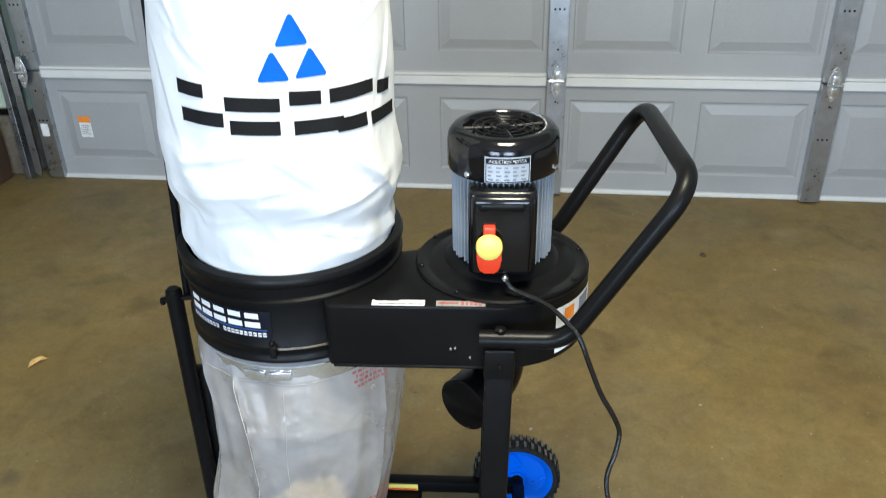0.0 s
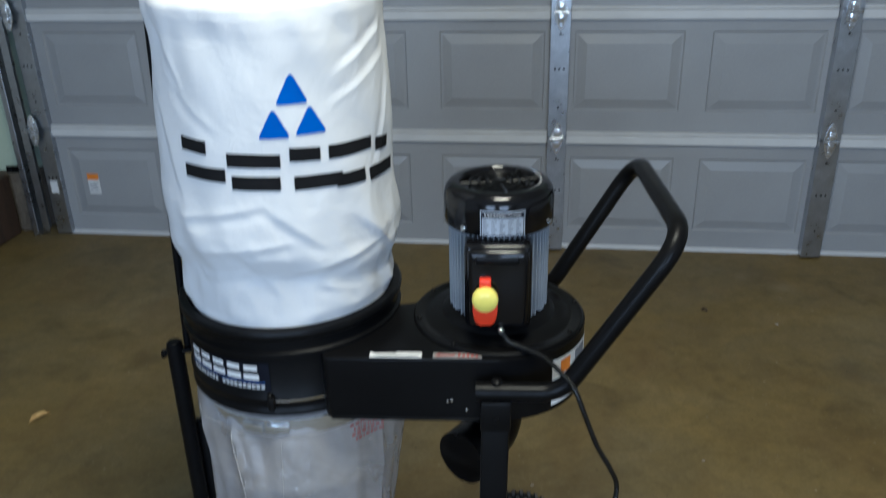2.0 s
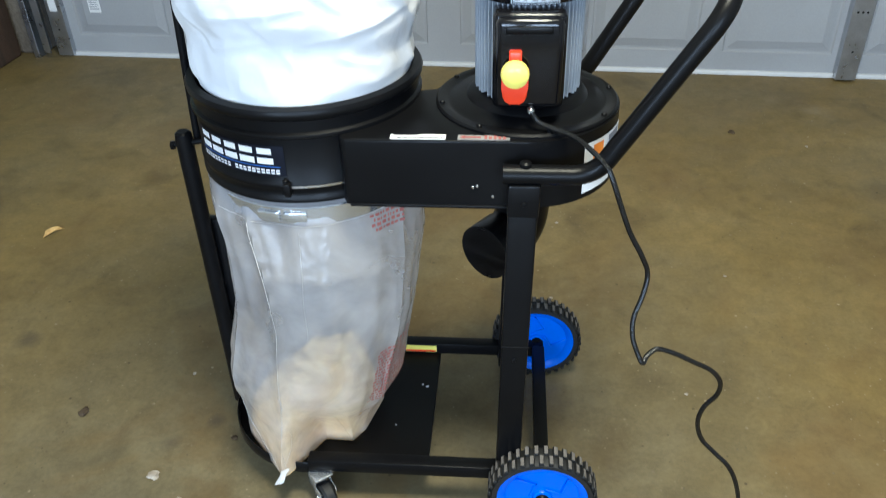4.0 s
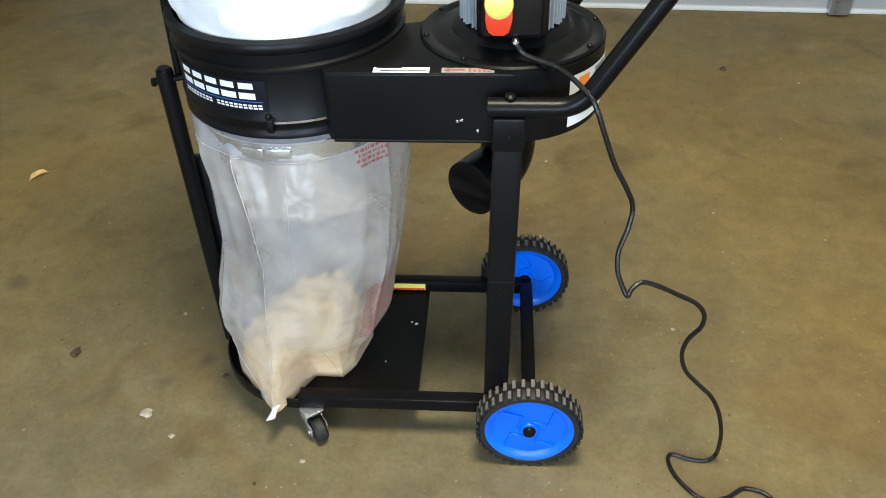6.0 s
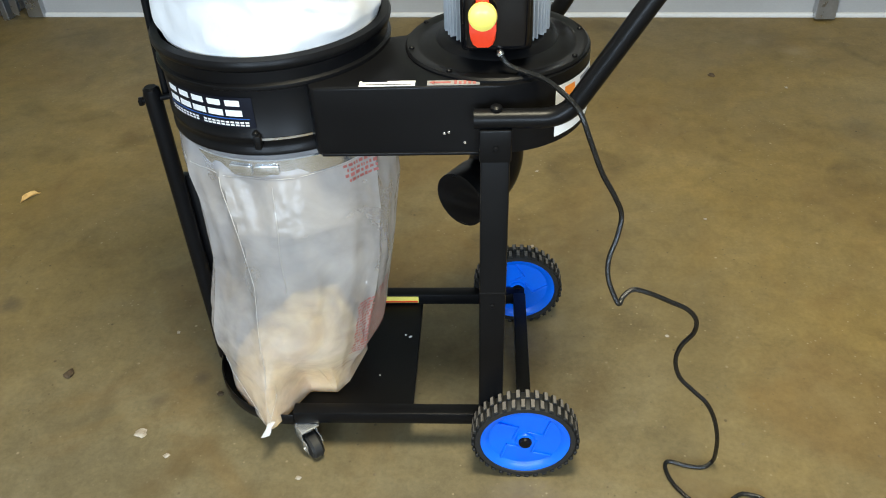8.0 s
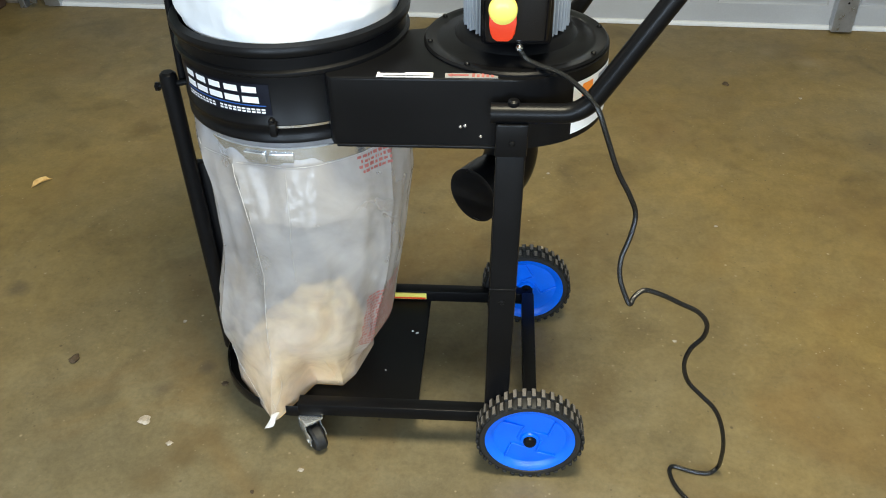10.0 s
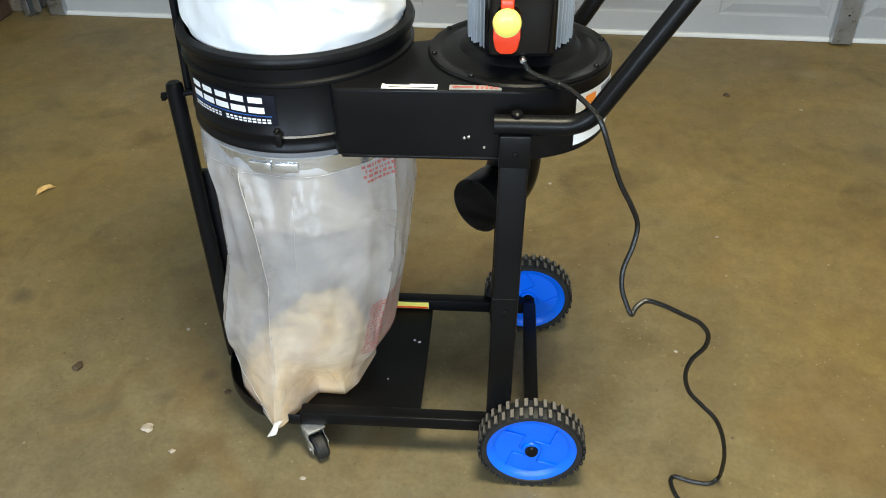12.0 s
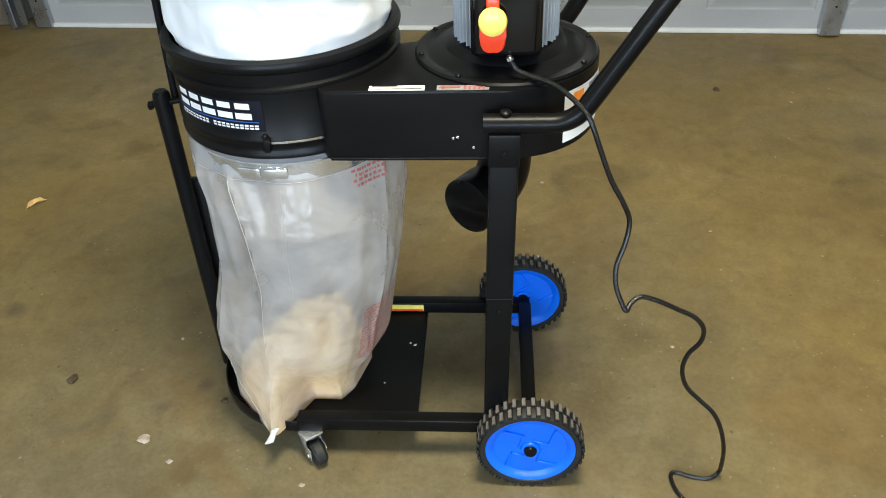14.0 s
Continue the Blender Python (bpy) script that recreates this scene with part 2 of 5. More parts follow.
M_BLACK = material("black_powder_coat", (0.003, 0.003, 0.0035), (0.006, 0.006, 0.0065), 0.33, scale=5, fine=420, bump=0.14, depth=0.0008, specular=0.13)
M_GLOSS = material("glossy_black_enamel", (0.003, 0.003, 0.004), (0.005, 0.005, 0.006), 0.13, scale=6, fine=300, bump=0.03, depth=0.0005, spread=0.05, specular=0.4)
M_CORD = material("glossy_black_cord", (0.004, 0.004, 0.004), (0.009, 0.009, 0.009), 0.24, scale=30, fine=420, bump=0.5, depth=0.002, spread=0.05, specular=0.42)
M_RUBBER = material("black_rubber", (0.005, 0.005, 0.005), (0.012, 0.0115, 0.011), 0.6, scale=20, fine=300, bump=0.2, depth=0.001)
M_WORN = material("scuffed_tread", (0.07, 0.065, 0.06), (0.19, 0.17, 0.15), 0.85, scale=40, fine=260, bump=0.3, depth=0.001)
M_GREY = material("grey_cast_aluminium", (0.26, 0.29, 0.33), (0.36, 0.39, 0.43), 0.42, metal=0.35, scale=14, fine=260, bump=0.1)
M_CLOTH = material("white_filter_cloth", (0.70, 0.70, 0.70), (0.77, 0.77, 0.77), 0.9, scale=5, fine=900, bump=0.12, depth=0.001, wrinkle=0.006)
M_BLUE_INK = material("blue_ink", (0.005, 0.085, 0.42), (0.008, 0.11, 0.50), 0.8, scale=30, fine=600, specular=0.2)
M_BLACK_INK = material("black_ink", (0.006, 0.006, 0.007), (0.013, 0.013, 0.014), 0.85, scale=30, fine=600, specular=0.15)
M_BLUE = material("blue_plastic", (0.005, 0.11, 0.70), (0.009, 0.15, 0.82), 0.38, scale=9, fine=200, bump=0.05)
M_CHROME = material("zinc_plated_steel", (0.55, 0.56, 0.58), (0.72, 0.73, 0.75), 0.25, metal=1.0, scale=20, fine=200, bump=0.05)
M_ZINC = material("bright_zinc", (0.62, 0.64, 0.67), (0.78, 0.80, 0.83), 0.2, metal=0.85, scale=30, fine=200, bump=0.05)
M_GALV = material("galvanised_steel", (0.38, 0.395, 0.42), (0.52, 0.54, 0.57), 0.30, metal=0.95, scale=18, fine=140, bump=0.08)
M_DOOR = material("grey_door_paint", (0.31, 0.315, 0.325), (0.37, 0.375, 0.385), 0.36, scale=2.2, fine=160, bump=0.10, depth=0.0015)
M_BAND = material("white_door_edge", (0.60, 0.60, 0.60), (0.72, 0.72, 0.71), 0.5, scale=6, fine=140, bump=0.05)
M_YELLOW = material("yellow_plastic", (0.86, 0.74, 0.13), (0.92, 0.82, 0.20), 0.35, scale=20, fine=300, bump=0.03)
M_RED = material("red_plastic", (0.72, 0.035, 0.008), (0.80, 0.055, 0.012), 0.35, scale=20, fine=300, bump=0.03)
M_PAPER = material("white_label", (0.70, 0.70, 0.70), (0.80, 0.80, 0.79), 0.45, scale=30, fine=400, bump=0.03)
M_SILVER = material("silver_label", (0.42, 0.46, 0.52), (0.54, 0.58, 0.65), 0.35, metal=0.3, scale=30, fine=400, bump=0.03)
M_DULL = material("dull_foil_label", (0.24, 0.23, 0.22), (0.34, 0.33, 0.32), 0.4, metal=0.2, scale=30, fine=400, bump=0.03)
M_INKBAR = material("faded_print", (0.16, 0.17, 0.20), (0.24, 0.25, 0.28), 0.6, scale=40, fine=500)
M_ORANGE = material("orange_print", (0.80, 0.22, 0.02), (0.88, 0.30, 0.03), 0.5, scale=30, fine=400)
M_REDPRINT = material("red_print", (0.26, 0.07, 0.06), (0.38, 0.12, 0.105), 0.6, scale=60, fine=500)
M_NAVY = material("dark_label", (0.003, 0.004, 0.009), (0.006, 0.008, 0.016), 0.4, scale=20, fine=300, specular=0.2)
M_BLUELINE = material("blue_line_print", (0.02, 0.09, 0.36), (0.03, 0.12, 0.42), 0.5)
M_DUST = material("pale_sawdust", (0.80, 0.48, 0.14), (0.95, 0.70, 0.31), 0.95, scale=34, fine=260, bump=0.6, depth=0.003)
M_WALL = material("pale_green_paint", (0.46, 0.54, 0.40), (0.56, 0.63, 0.48), 0.75, scale=3, fine=90, bump=0.2)
M_STEM = material("rough_old_concrete", (0.07, 0.055, 0.04), (0.20, 0.165, 0.12), 0.9, scale=7, fine=60, bump=0.7, depth=0.006)
M_PLASTER = material("off_white_wall", (0.50, 0.49, 0.46), (0.58, 0.57, 0.54), 0.85, scale=2, fine=60, bump=0.2)
M_WOOD = material("dark_stained_wood", (0.035, 0.022, 0.015), (0.085, 0.05, 0.032), 0.7, scale=5, fine=80, bump=0.3, stretch=(6, 6, 0.7))
M_LEAF = material("dry_leaf", (0.42, 0.25, 0.07), (0.66, 0.44, 0.16), 0.7, scale=60, fine=300, bump=0.3)
M_CRUMB = material("wood_crumb", (0.24, 0.20, 0.15), (0.48, 0.43, 0.36), 0.9, scale=60, fine=400, bump=0.3)
M_DARKCRUMB = material("dark_crumb", (0.035, 0.022, 0.012), (0.09, 0.06, 0.03), 0.9, scale=60, fine=400, bump=0.3)


# ---- mesh helpers ----
def mesh_of(name, bm, mat, smooth=True):
    bmesh.ops.recalc_face_normals(bm, faces=bm.faces[:])
    me = bpy.data.meshes.new(name)
    bm.to_mesh(me)
    bm.free()
    if smooth:
        me.shade_smooth()
        me.set_sharp_from_angle(angle=radians(38))
    me.materials.append(mat)
    return me


def part(name, bm, mat, parent, label="", smooth=True):
    ob = new(name, mesh_of(name, bm, mat, smooth))
    ob.parent = parent
    return tagged(ob, label) if label else ob


def thing(name, bm, mat, label, category, kind="", group="", smooth=True):
    return tagged(new(name, mesh_of(name, bm, mat, smooth)), label, category, group, kind)


def group_of(name, m, label, category, kind="", group=""):
    ob = new(name)
    ob.empty_display_size = 0.1
    ob.matrix_world = m
    return tagged(ob, label, category, group, kind)


def box(bm, lo, hi, bevel=0.0, m=None, seg=2):
    lo, hi = Vector(lo), Vector(hi)
    made = bmesh.ops.create_cube(bm, size=1.0)["verts"]
    for v in made:
        v.co = Vector(lo[k] + (v.co[k] + 0.5) * (hi[k] - lo[k]) for k in range(3))
    if bevel:
        es = list({e for v in made for e in v.link_edges})
        r = bmesh.ops.bevel(bm, geom=es, offset=bevel, segments=seg, profile=0.5, affect="EDGES")
        made = list({v for f in r["faces"] for v in f.verts} | {v for v in made if v.is_valid})
    if m is not None:
        bmesh.ops.transform(bm, matrix=m, verts=made)
    return made


def lathe(bm, profile, centre=(0, 0, 0), n=48, m=None, close=True):
    """Turn (radius, height) pairs round the vertical axis."""
    rings = []
    for r, z in profile:
        ring = []
        for k in range(n):
            a = 2 * math.pi * k / n
            p = Vector((r * math.cos(a), r * math.sin(a), z))
            p = (m @ p) if m is not None else p
            ring.append(bm.verts.new(p + Vector(centre)))
        rings.append(ring)
    for a, b in zip(rings, rings[1:]):
        for k in range(n):
            bm.faces.new((a[k], a[(k + 1) % n], b[(k + 1) % n], b[k]))
    if close:
        bm.faces.new(rings[0])
        bm.faces.new(rings[-1])
    return rings


def prism(bm, outline, z0, z1, bevel=0.0, seg=2, m=None):
    lo = [bm.verts.new((x, y, z0)) for x, y in outline]
    hi = [bm.verts.new((x, y, z1)) for x, y in outline]
    n = len(lo)
    bm.faces.new(lo[::-1])
    top = bm.faces.new(hi)
    for k in range(n):
        bm.faces.new((lo[k], lo[(k + 1) % n], hi[(k + 1) % n], hi[k]))
    vs = lo + hi
    if bevel:
        r = bmesh.ops.bevel(bm, geom=[e for e in top.edges], offset=bevel, segments=seg, profile=0.5, affect="EDGES")
        vs = [v for v in vs if v.is_valid] + [v for v in r["verts"]]
    if m is not None:
        bmesh.ops.transform(bm, matrix=m, verts=list(set(vs)))


def rounded(points, radius, n=8):
    """A path whose inner corners are replaced by arcs."""
    pts = [Vector(p) for p in points]
    out = [pts[0]]
    for a, b, c in zip(pts, pts[1:], pts[2:]):
        u, w = (a - b), (c - b)
        lim = min(u.length, w.length) * 0.49
        u.normalize(), w.normalize()
        half = u.angle(w) / 2
        t = min(radius / math.tan(half), lim)
        p, q = b + u * t, b + w * t
        for k in range(n + 1):
            s = k / n
            out.append((1 - s) ** 2 * p + 2 * s * (1 - s) * b + s * s * q)
    return out + [pts[-1]]


def smooth_path(points, n=6):
    """Catmull-Rom through the points."""
    p = [Vector(q) for q in points]
    p = [2 * p[0] - p[1]] + p + [2 * p[-1] - p[-2]]
    out = []
    for a, b, c, d in zip(p, p[1:], p[2:], p[3:]):
        for k in range(n):
            t = k / n
            out.append(0.5 * (2 * b + (c - a) * t + (2 * a - 5 * b + 4 * c - d) * t * t + (3 * b - a - 3 * c + d) * t ** 3))
    return out + [p[-2]]


def tube(bm, path, radius, n=14, caps=True, radii=None):
    rings, up = [], None
    for k, p in enumerate(path):
        d = (path[min(k + 1, len(path) - 1)] - path[max(k - 1, 0)]).normalized()
        if up is None:
            up = d.orthogonal().normalized()
        up = (up - d * up.dot(d)).normalized()
        side = d.cross(up)
        r = radii[k] if radii else radius
        rings.append([bm.verts.new(p + r * (math.cos(a) * up + math.sin(a) * side)) for a in (2 * math.pi * j / n for j in range(n))])
    for a, b in zip(rings, rings[1:]):
        for k in range(n):
            bm.faces.new((a[k], a[(k + 1) % n], b[(k + 1) % n], b[k]))
    if caps:
        bm.faces.new(rings[0]), bm.faces.new(rings[-1])
    return rings


def rod(bm, a, b, r, n=12):
    tube(bm, [Vector(a), Vector(b)], r, n)


def bolt(bm, at, normal, r=0.006, h=0.004):
    a, d = Vector(at), Vector(normal).normalized()
    tube(bm, [a, a + d * h * 0.6, a + d * h], r, 10, radii=[r, r, r * 0.6])


def ramp01(a, b, x):
    t = min(1, max(0, (x - a) / (b - a)))
    return t * t * (3 - 2 * t)


# ---- the garage: floor, walls, ceiling ----
XL, XR, YB, YD, ZC = -3.4, 3.3, -3.0, 3.67, 2.75
bm = bmesh.new()
box(bm, (XL - 0.2, YB - 3.0, -0.15), (XR + 0.2, YD + 0.25, 0.0))
floor = thing("floor", bm, M_FLOOR, "stained brown sealed concrete garage floor", "floor", "structure", smooth=False)
bm = bmesh.new()
box(bm, (XL - 0.2, YB - 0.2, ZC), (XR + 0.2, YD + 0.25, ZC + 0.15))
thing("ceiling", bm, M_PLASTER, "plain off-white garage ceiling", "ceiling", "structure", smooth=False)
bm = bmesh.new()
box(bm, (XL - 0.2, YB, 0), (XL, YD + 0.25, ZC))
thing("wall_west", bm, M_PLASTER, "plain off-white garage side wall", "wall", "structure", smooth=False)
bm = bmesh.new()
box(bm, (XR, YB, 0), (XR + 0.2, YD + 0.25, ZC))
thing("wall_east", bm, M_PLASTER, "plain off-white garage side wall", "wall", "structure", smooth=False)
bm = bmesh.new()
for a, b, c, d in ((XL - 0.2, -1.9, 0, ZC), (-0.5, 0.3, 0, ZC), (1.7, XR + 0.2, 0, ZC), (-1.9, -0.5, 0, 0.9), (-1.9, -0.5, 2.1, ZC), (0.3, 1.7, 0, 0.9), (0.3, 1.7, 2.1, ZC)):
    box(bm, (a, YB - 0.2, c), (b, YB, d))
thing("wall_south", bm, M_PLASTER, "plain off-white wall with two window openings", "wall", "structure", smooth=False)
# the wall that the big door hangs in
bm = bmesh.new()
box(bm, (XL, YD + 0.03, 0.30), (-2.42, YD + 0.2, ZC), 0.004)
box(bm, (2.55, YD + 0.03, 0.0), (XR, YD + 0.2, ZC), 0.004)
box(bm, (-2.44, YD + 0.06, 2.16), (2.55, YD + 0.2, ZC), 0.004)
thing("wall_north", bm, M_WALL, "pale green painted garage wall beside the big door", "wall", "structure", smooth=False)
bm = bmesh.new()
box(bm, (XL, YD + 0.0, 0), (-2.415, YD + 0.2, 0.30), 0.012)
thing("stem_wall", bm, M_STEM, "rough dark concrete footing under the green wall", "footing", "structure", smooth=False)

# ---- the sectional door ----
JOINTS = [0.0, 0.527, 1.039, 1.551, 2.063]
door = group_of("door_1", pose(0, 0, 0), "closed grey sectional garage door with pressed panels", "garage door", "structure")
DX0, DX1 = -2.330, 2.30
STILES = [-2.290, -1.092, 0.036, 1.130, 2.240]
PANEL_W, PANEL_Z0, PANEL_Z1 = 0.435, 0.098, 0.424


def panel_mesh():
    bm = bmesh.new()
    rings = []
    for inset, dy in ((0, 0), (0.006, 0.006), (0.014, 0.006), (0.050, -0.004), (0.056, -0.004)):
        a, b, c, d = -PANEL_W / 2 + inset, PANEL_W / 2 - inset, PANEL_Z0 + inset, PANEL_Z1 - inset
        rings.append([bm.verts.new((x, dy, z)) for x, z in ((a, c), (b, c), (b, d), (a, d))])
    for p, q in zip(rings, rings[1:]):
        for k in range(4):
            bm.faces.new((p[k], p[(k + 1) % 4], q[(k + 1) % 4], q[k]))
    bm.faces.new(rings[-1])
    return mesh_of("panel", bm, M_DOOR, False)


centres = []
for a, b in zip(STILES, STILES[1:]):
    centres += [a + 0.277 + (0.02 if a < -2 else 0), b - 0.277]
panel_data = panel_mesh()
for s in range(4):
    z0, SEC = JOINTS[s], JOINTS[s + 1] - JOINTS[s]
    bm = bmesh.new()
    xs = [DX0]
    for c in centres:
        xs += [c - PANEL_W / 2, c + PANEL_W / 2]
    xs.append(DX1)
    zs = [z0 + 0.002, z0 + PANEL_Z0, z0 + PANEL_Z1, z0 + SEC - 0.002]
    for i, (a, b) in enumerate(zip(xs, xs[1:])):
        for j, (c, d) in enumerate(zip(zs, zs[1:])):
            if i % 2 == 1 and j == 1:
                continue
            bm.faces.new([bm.verts.new(p) for p in ((a, YD, c), (b, YD, c), (b, YD, d), (a, YD, d))])
    bmesh.ops.remove_doubles(bm, verts=bm.verts[:], dist=1e-5)
    back = [bm.verts.new(p) for p in ((DX0, YD + 0.045, zs[0]), (DX1, YD + 0.045, zs[0]), (DX1, YD + 0.045, zs[3]), (DX0, YD + 0.045, zs[3]))]
    bm.faces.new(back)
    for p, q in (((DX0, zs[0]), (DX1, zs[0])), ((DX1, zs[0]), (DX1, zs[3])), ((DX1, zs[3]), (DX0, zs[3])), ((DX0, zs[3]), (DX0, zs[0]))):
        bm.faces.new([bm.verts.new(v) for v in ((p[0], YD, p[1]), (q[0], YD, q[1]), (q[0], YD + 0.045, q[1]), (p[0], YD + 0.045, p[1]))])
    sec = part("door_section", bm, M_DOOR, door, smooth=False)
    for c in centres:
        ob = new("panel", panel_data)
        ob.matrix_world = pose(c, YD, z0)
        ob.parent = sec
    if s < 3:
        for k, a in enumerate(STILES[:-1]):
            lo, hi = (a + 0.04 if k else DX0 + 0.075), STILES[k + 1] - (0.04 if k < 3 else 0.0)
            bm = bmesh.new()
            box(bm, (lo, YD - 0.020, z0 + SEC - 0.040), (hi, YD + 0.002, z0 + SEC - 0.003), 0.003)
            box(bm, (lo, YD - 0.017, z0 + SEC - 0.001), (hi, YD + 0.002, z0 + SEC + 0.011), 0.002)
            part("edge_rail", bm, M_BAND, sec, "white folded edge rail", smooth=False)


def stile_mesh(w, h, d=0.050):
    bm = bmesh.new()
    t = 0.003
    box(bm, (-w / 2, -d, 0), (w / 2, -d + t, h), 0.001)
    box(bm, (-w / 2, t - d, 0), (-w / 2 + t, 0.0, h))
    box(bm, (w / 2 - t, t - d, 0), (w / 2, 0.0, h))
    return mesh_of("stile", bm, M_GALV, False)


def hole_mesh():
    bm = bmesh.new()
    for z in (0.12, 0.28, 0.42):
        for x in (-0.018, 0.0, 0.018) if z == 0.28 else (0.0,):
            bolt(bm, (x, -0.050, z), (0, -1, 0), 0.0045, 0.002)
    return mesh_of("slot_pattern", bm, M_BLACK, True)


def hinge_mesh():
    """A stamped hinge: two pointed leaves, a barrel and its pin."""
    bm = bmesh.new()
    for s in (1, -1):
        pts = [(-0.026, 0.004), (0.026, 0.004), (0.022, 0.03), (0.010, 0.062), (0.0, 0.072), (-0.010, 0.062), (-0.022, 0.03)]
        prism(bm, [(x, s * y) for x, y in pts][::s], 0, 0.004, 0.001, 1, m=pose(0, -0.030, 0, 90))
        box(bm, (-0.012, -0.044, min(s * 0.004, s * 0.04)), (0.012, -0.033, max(s * 0.004, s * 0.04)), 0.003)
        bolt(bm, (0, -0.034, s * 0.052), (0, -1, 0), 0.006, 0.005)
    rod(bm, (-0.03, -0.044, 0), (0.03, -0.044, 0), 0.007, 10)
    return mesh_of("hinge", bm, M_ZINC, True)


wide, narrow, screws, hinge = stile_mesh(0.072, 0.509, 0.030), stile_mesh(0.078, 0.509), hole_mesh(), hinge_mesh()
for s in range(4):
    for k, x in enumerate(STILES):
        end = k == 0
        ob = new("stile", wide if end else narrow)
        ob.matrix_world = pose(x, YD - 0.001, JOINTS[s] + (0.010 if s == 0 else 0.002))
        ob.parent = door
        sc = new("slot_pattern", screws)
        sc.matrix_world = pose(0, 0.020 if end else 0, 0) @ ob.matrix_world
        sc.parent = door
        if s < 3:
            h = new("hinge", hinge)
            h.matrix_world = pose(x - 0.03 if end else x, YD - 0.022, JOINTS[s + 1] - 0.006)
            h.parent = door
bm = bmesh.new()
box(bm, (DX0, YD - 0.012, 0.0), (DX1, YD + 0.02, 0.020), 0.005)
part("bottom_seal", bm, M_BAND, door, "pale weather seal along the floor")
bm = bmesh.new()
box(bm, (-2.133, YD - 0.0065, 0.205), (-2.078, YD - 0.0030, 0.292))
notice = part("notice_label", bm, M_PAPER, door, "small white paper notice", smooth=False)
bm = bmesh.new()
box(bm, (-2.133, YD - 0.0076, 0.276), (-2.078, YD - 0.0066, 0.305))
part("orange_strip", bm, M_ORANGE, notice, smooth=False)
bm = bmesh.new()
for k in range(5):
    box(bm, (-2.127, YD - 0.0076, 0.22 + k * 0.010), (-2.085 - 0.006 * (k % 2), YD - 0.0066, 0.223 + k * 0.010))
part("fine_print", bm, M_INKBAR, notice, smooth=False)
bm = bmesh.new()
box(bm, (0.117, YD - 0.0065, 1.285), (0.180, YD - 0.0055, 1.43))
warn = part("warning_label", bm, M_RED, door, "red warning label with pale print", smooth=False)
bm = bmesh.new()
for k in range(6):
    box(bm, (0.124, YD - 0.0075, 1.30 + k * 0.012), (0.172 - 0.008 * (k % 3), YD - 0.0066, 1.304 + k * 0.012))
box(bm, (0.122, YD - 0.0075, 1.40), (0.175, YD - 0.0066, 1.42))
part("fine_print", bm, M_PAPER, warn, smooth=False)
bm = bmesh.new()
box(bm, (DX0 + 0.022, YD - 0.0345, 0.215), (DX0 + 0.057, YD - 0.0315, 0.275))
part("stile_sticker", bm, M_PAPER, door, "small white sticker", smooth=False)

# door track, bracket and timber by the jamb
track = group_of("door_track", pose(0, 0, 0), "galvanised vertical door track at the jamb", "door track", "structure")
bm = bmesh.new()
box(bm, (DX0 - 0.045, YD - 0.060, 0.03), (DX0 - 0.042, YD + 0.0, 2.2))
box(bm, (DX0 - 0.045, YD - 0.063, 0.03), (DX0 - 0.012, YD - 0.060, 2.2))
part("channel", bm, M_GALV, track, smooth=False)
bm = bmesh.new()
box(bm, (DX0 - 0.110, YD - 0.05, 0.0), (DX0 - 0.082, YD + 0.03, 2.2), 0.003)
part("wall_angle", bm, M_GALV, track, smooth=False)
bm = bmesh.new()
box(bm, (DX0 - 0.20, YD - 0.012, 0.305), (DX0 - 0.09, YD - 0.004, 0.335), 0.002)
bolt(bm, (DX0 - 0.18, YD - 0.012, 0.320), (0, -1, 0), 0.009, 0.006)
bolt(bm, (DX0 - 0.12, YD - 0.012, 0.320), (0, -1, 0), 0.009, 0.006)
part("bracket", bm, M_BLACK, track, "dark steel bracket", smooth=False)
bm = bmesh.new()
box(bm, (-3.1, YD - 0.35, 0.0), (-2.52, YD - 0.02, 0.30), 0.01)
thing("wooden_box", bm, M_WOOD, "dark stained wooden box on the floor by the wall", "box", smooth=False)

# ---- the dust collector, in its own frame: x along the base towards the handle, y away from the front ----
BASE = pose(-0.09, 1.36, 0, 0, 0, 3.5)
INV = BASE.inverted()
collector = group_of("dust_collector", BASE, "black wheeled dust collector with white filter bag and clear waste bag", "dust collector")


def local(x, y, z):
    return INV @ Vector((x, y, z))


DRUM = Vector((-0.356, 0.212, 0))
FAN = Vector((0.014, 0.179, 0))
FACE = 0.022
H0, H1 = 0.688, 0.802

# drum with rolled beads
bm = bmesh.new()
R = 0.190
prof = [(0.176, 0.690), (R - 0.002, 0.687), (R + 0.002, 0.690), (R + 0.002, 0.697), (R - 0.001, 0.701), (R - 0.001, 0.712), (R + 0.002, 0.716), (R + 0.002, 0.722), (R - 0.001, 0.727),
        (R - 0.001, 0.799), (R + 0.004, 0.802), (R + 0.0045, 0.805), (R + 0.004, 0.808), (R - 0.001, 0.811), (R - 0.001, 0.829), (R + 0.003, 0.832), (R + 0.006, 0.836), (R + 0.007, 0.842), (R + 0.004, 0.848), (R - 0.008, 0.850), (R - 0.012, 0.840), (R - 0.012, 0.70)]
lathe(bm, prof, DRUM, 96, close=False)
drum = part("drum", bm, M_BLACK, collector, "black steel separator drum with rolled beads")


def on_drum(a, z, r=R + 0.0005):
    return DRUM + Vector((r * math.sin(a), -r * math.cos(a), z))


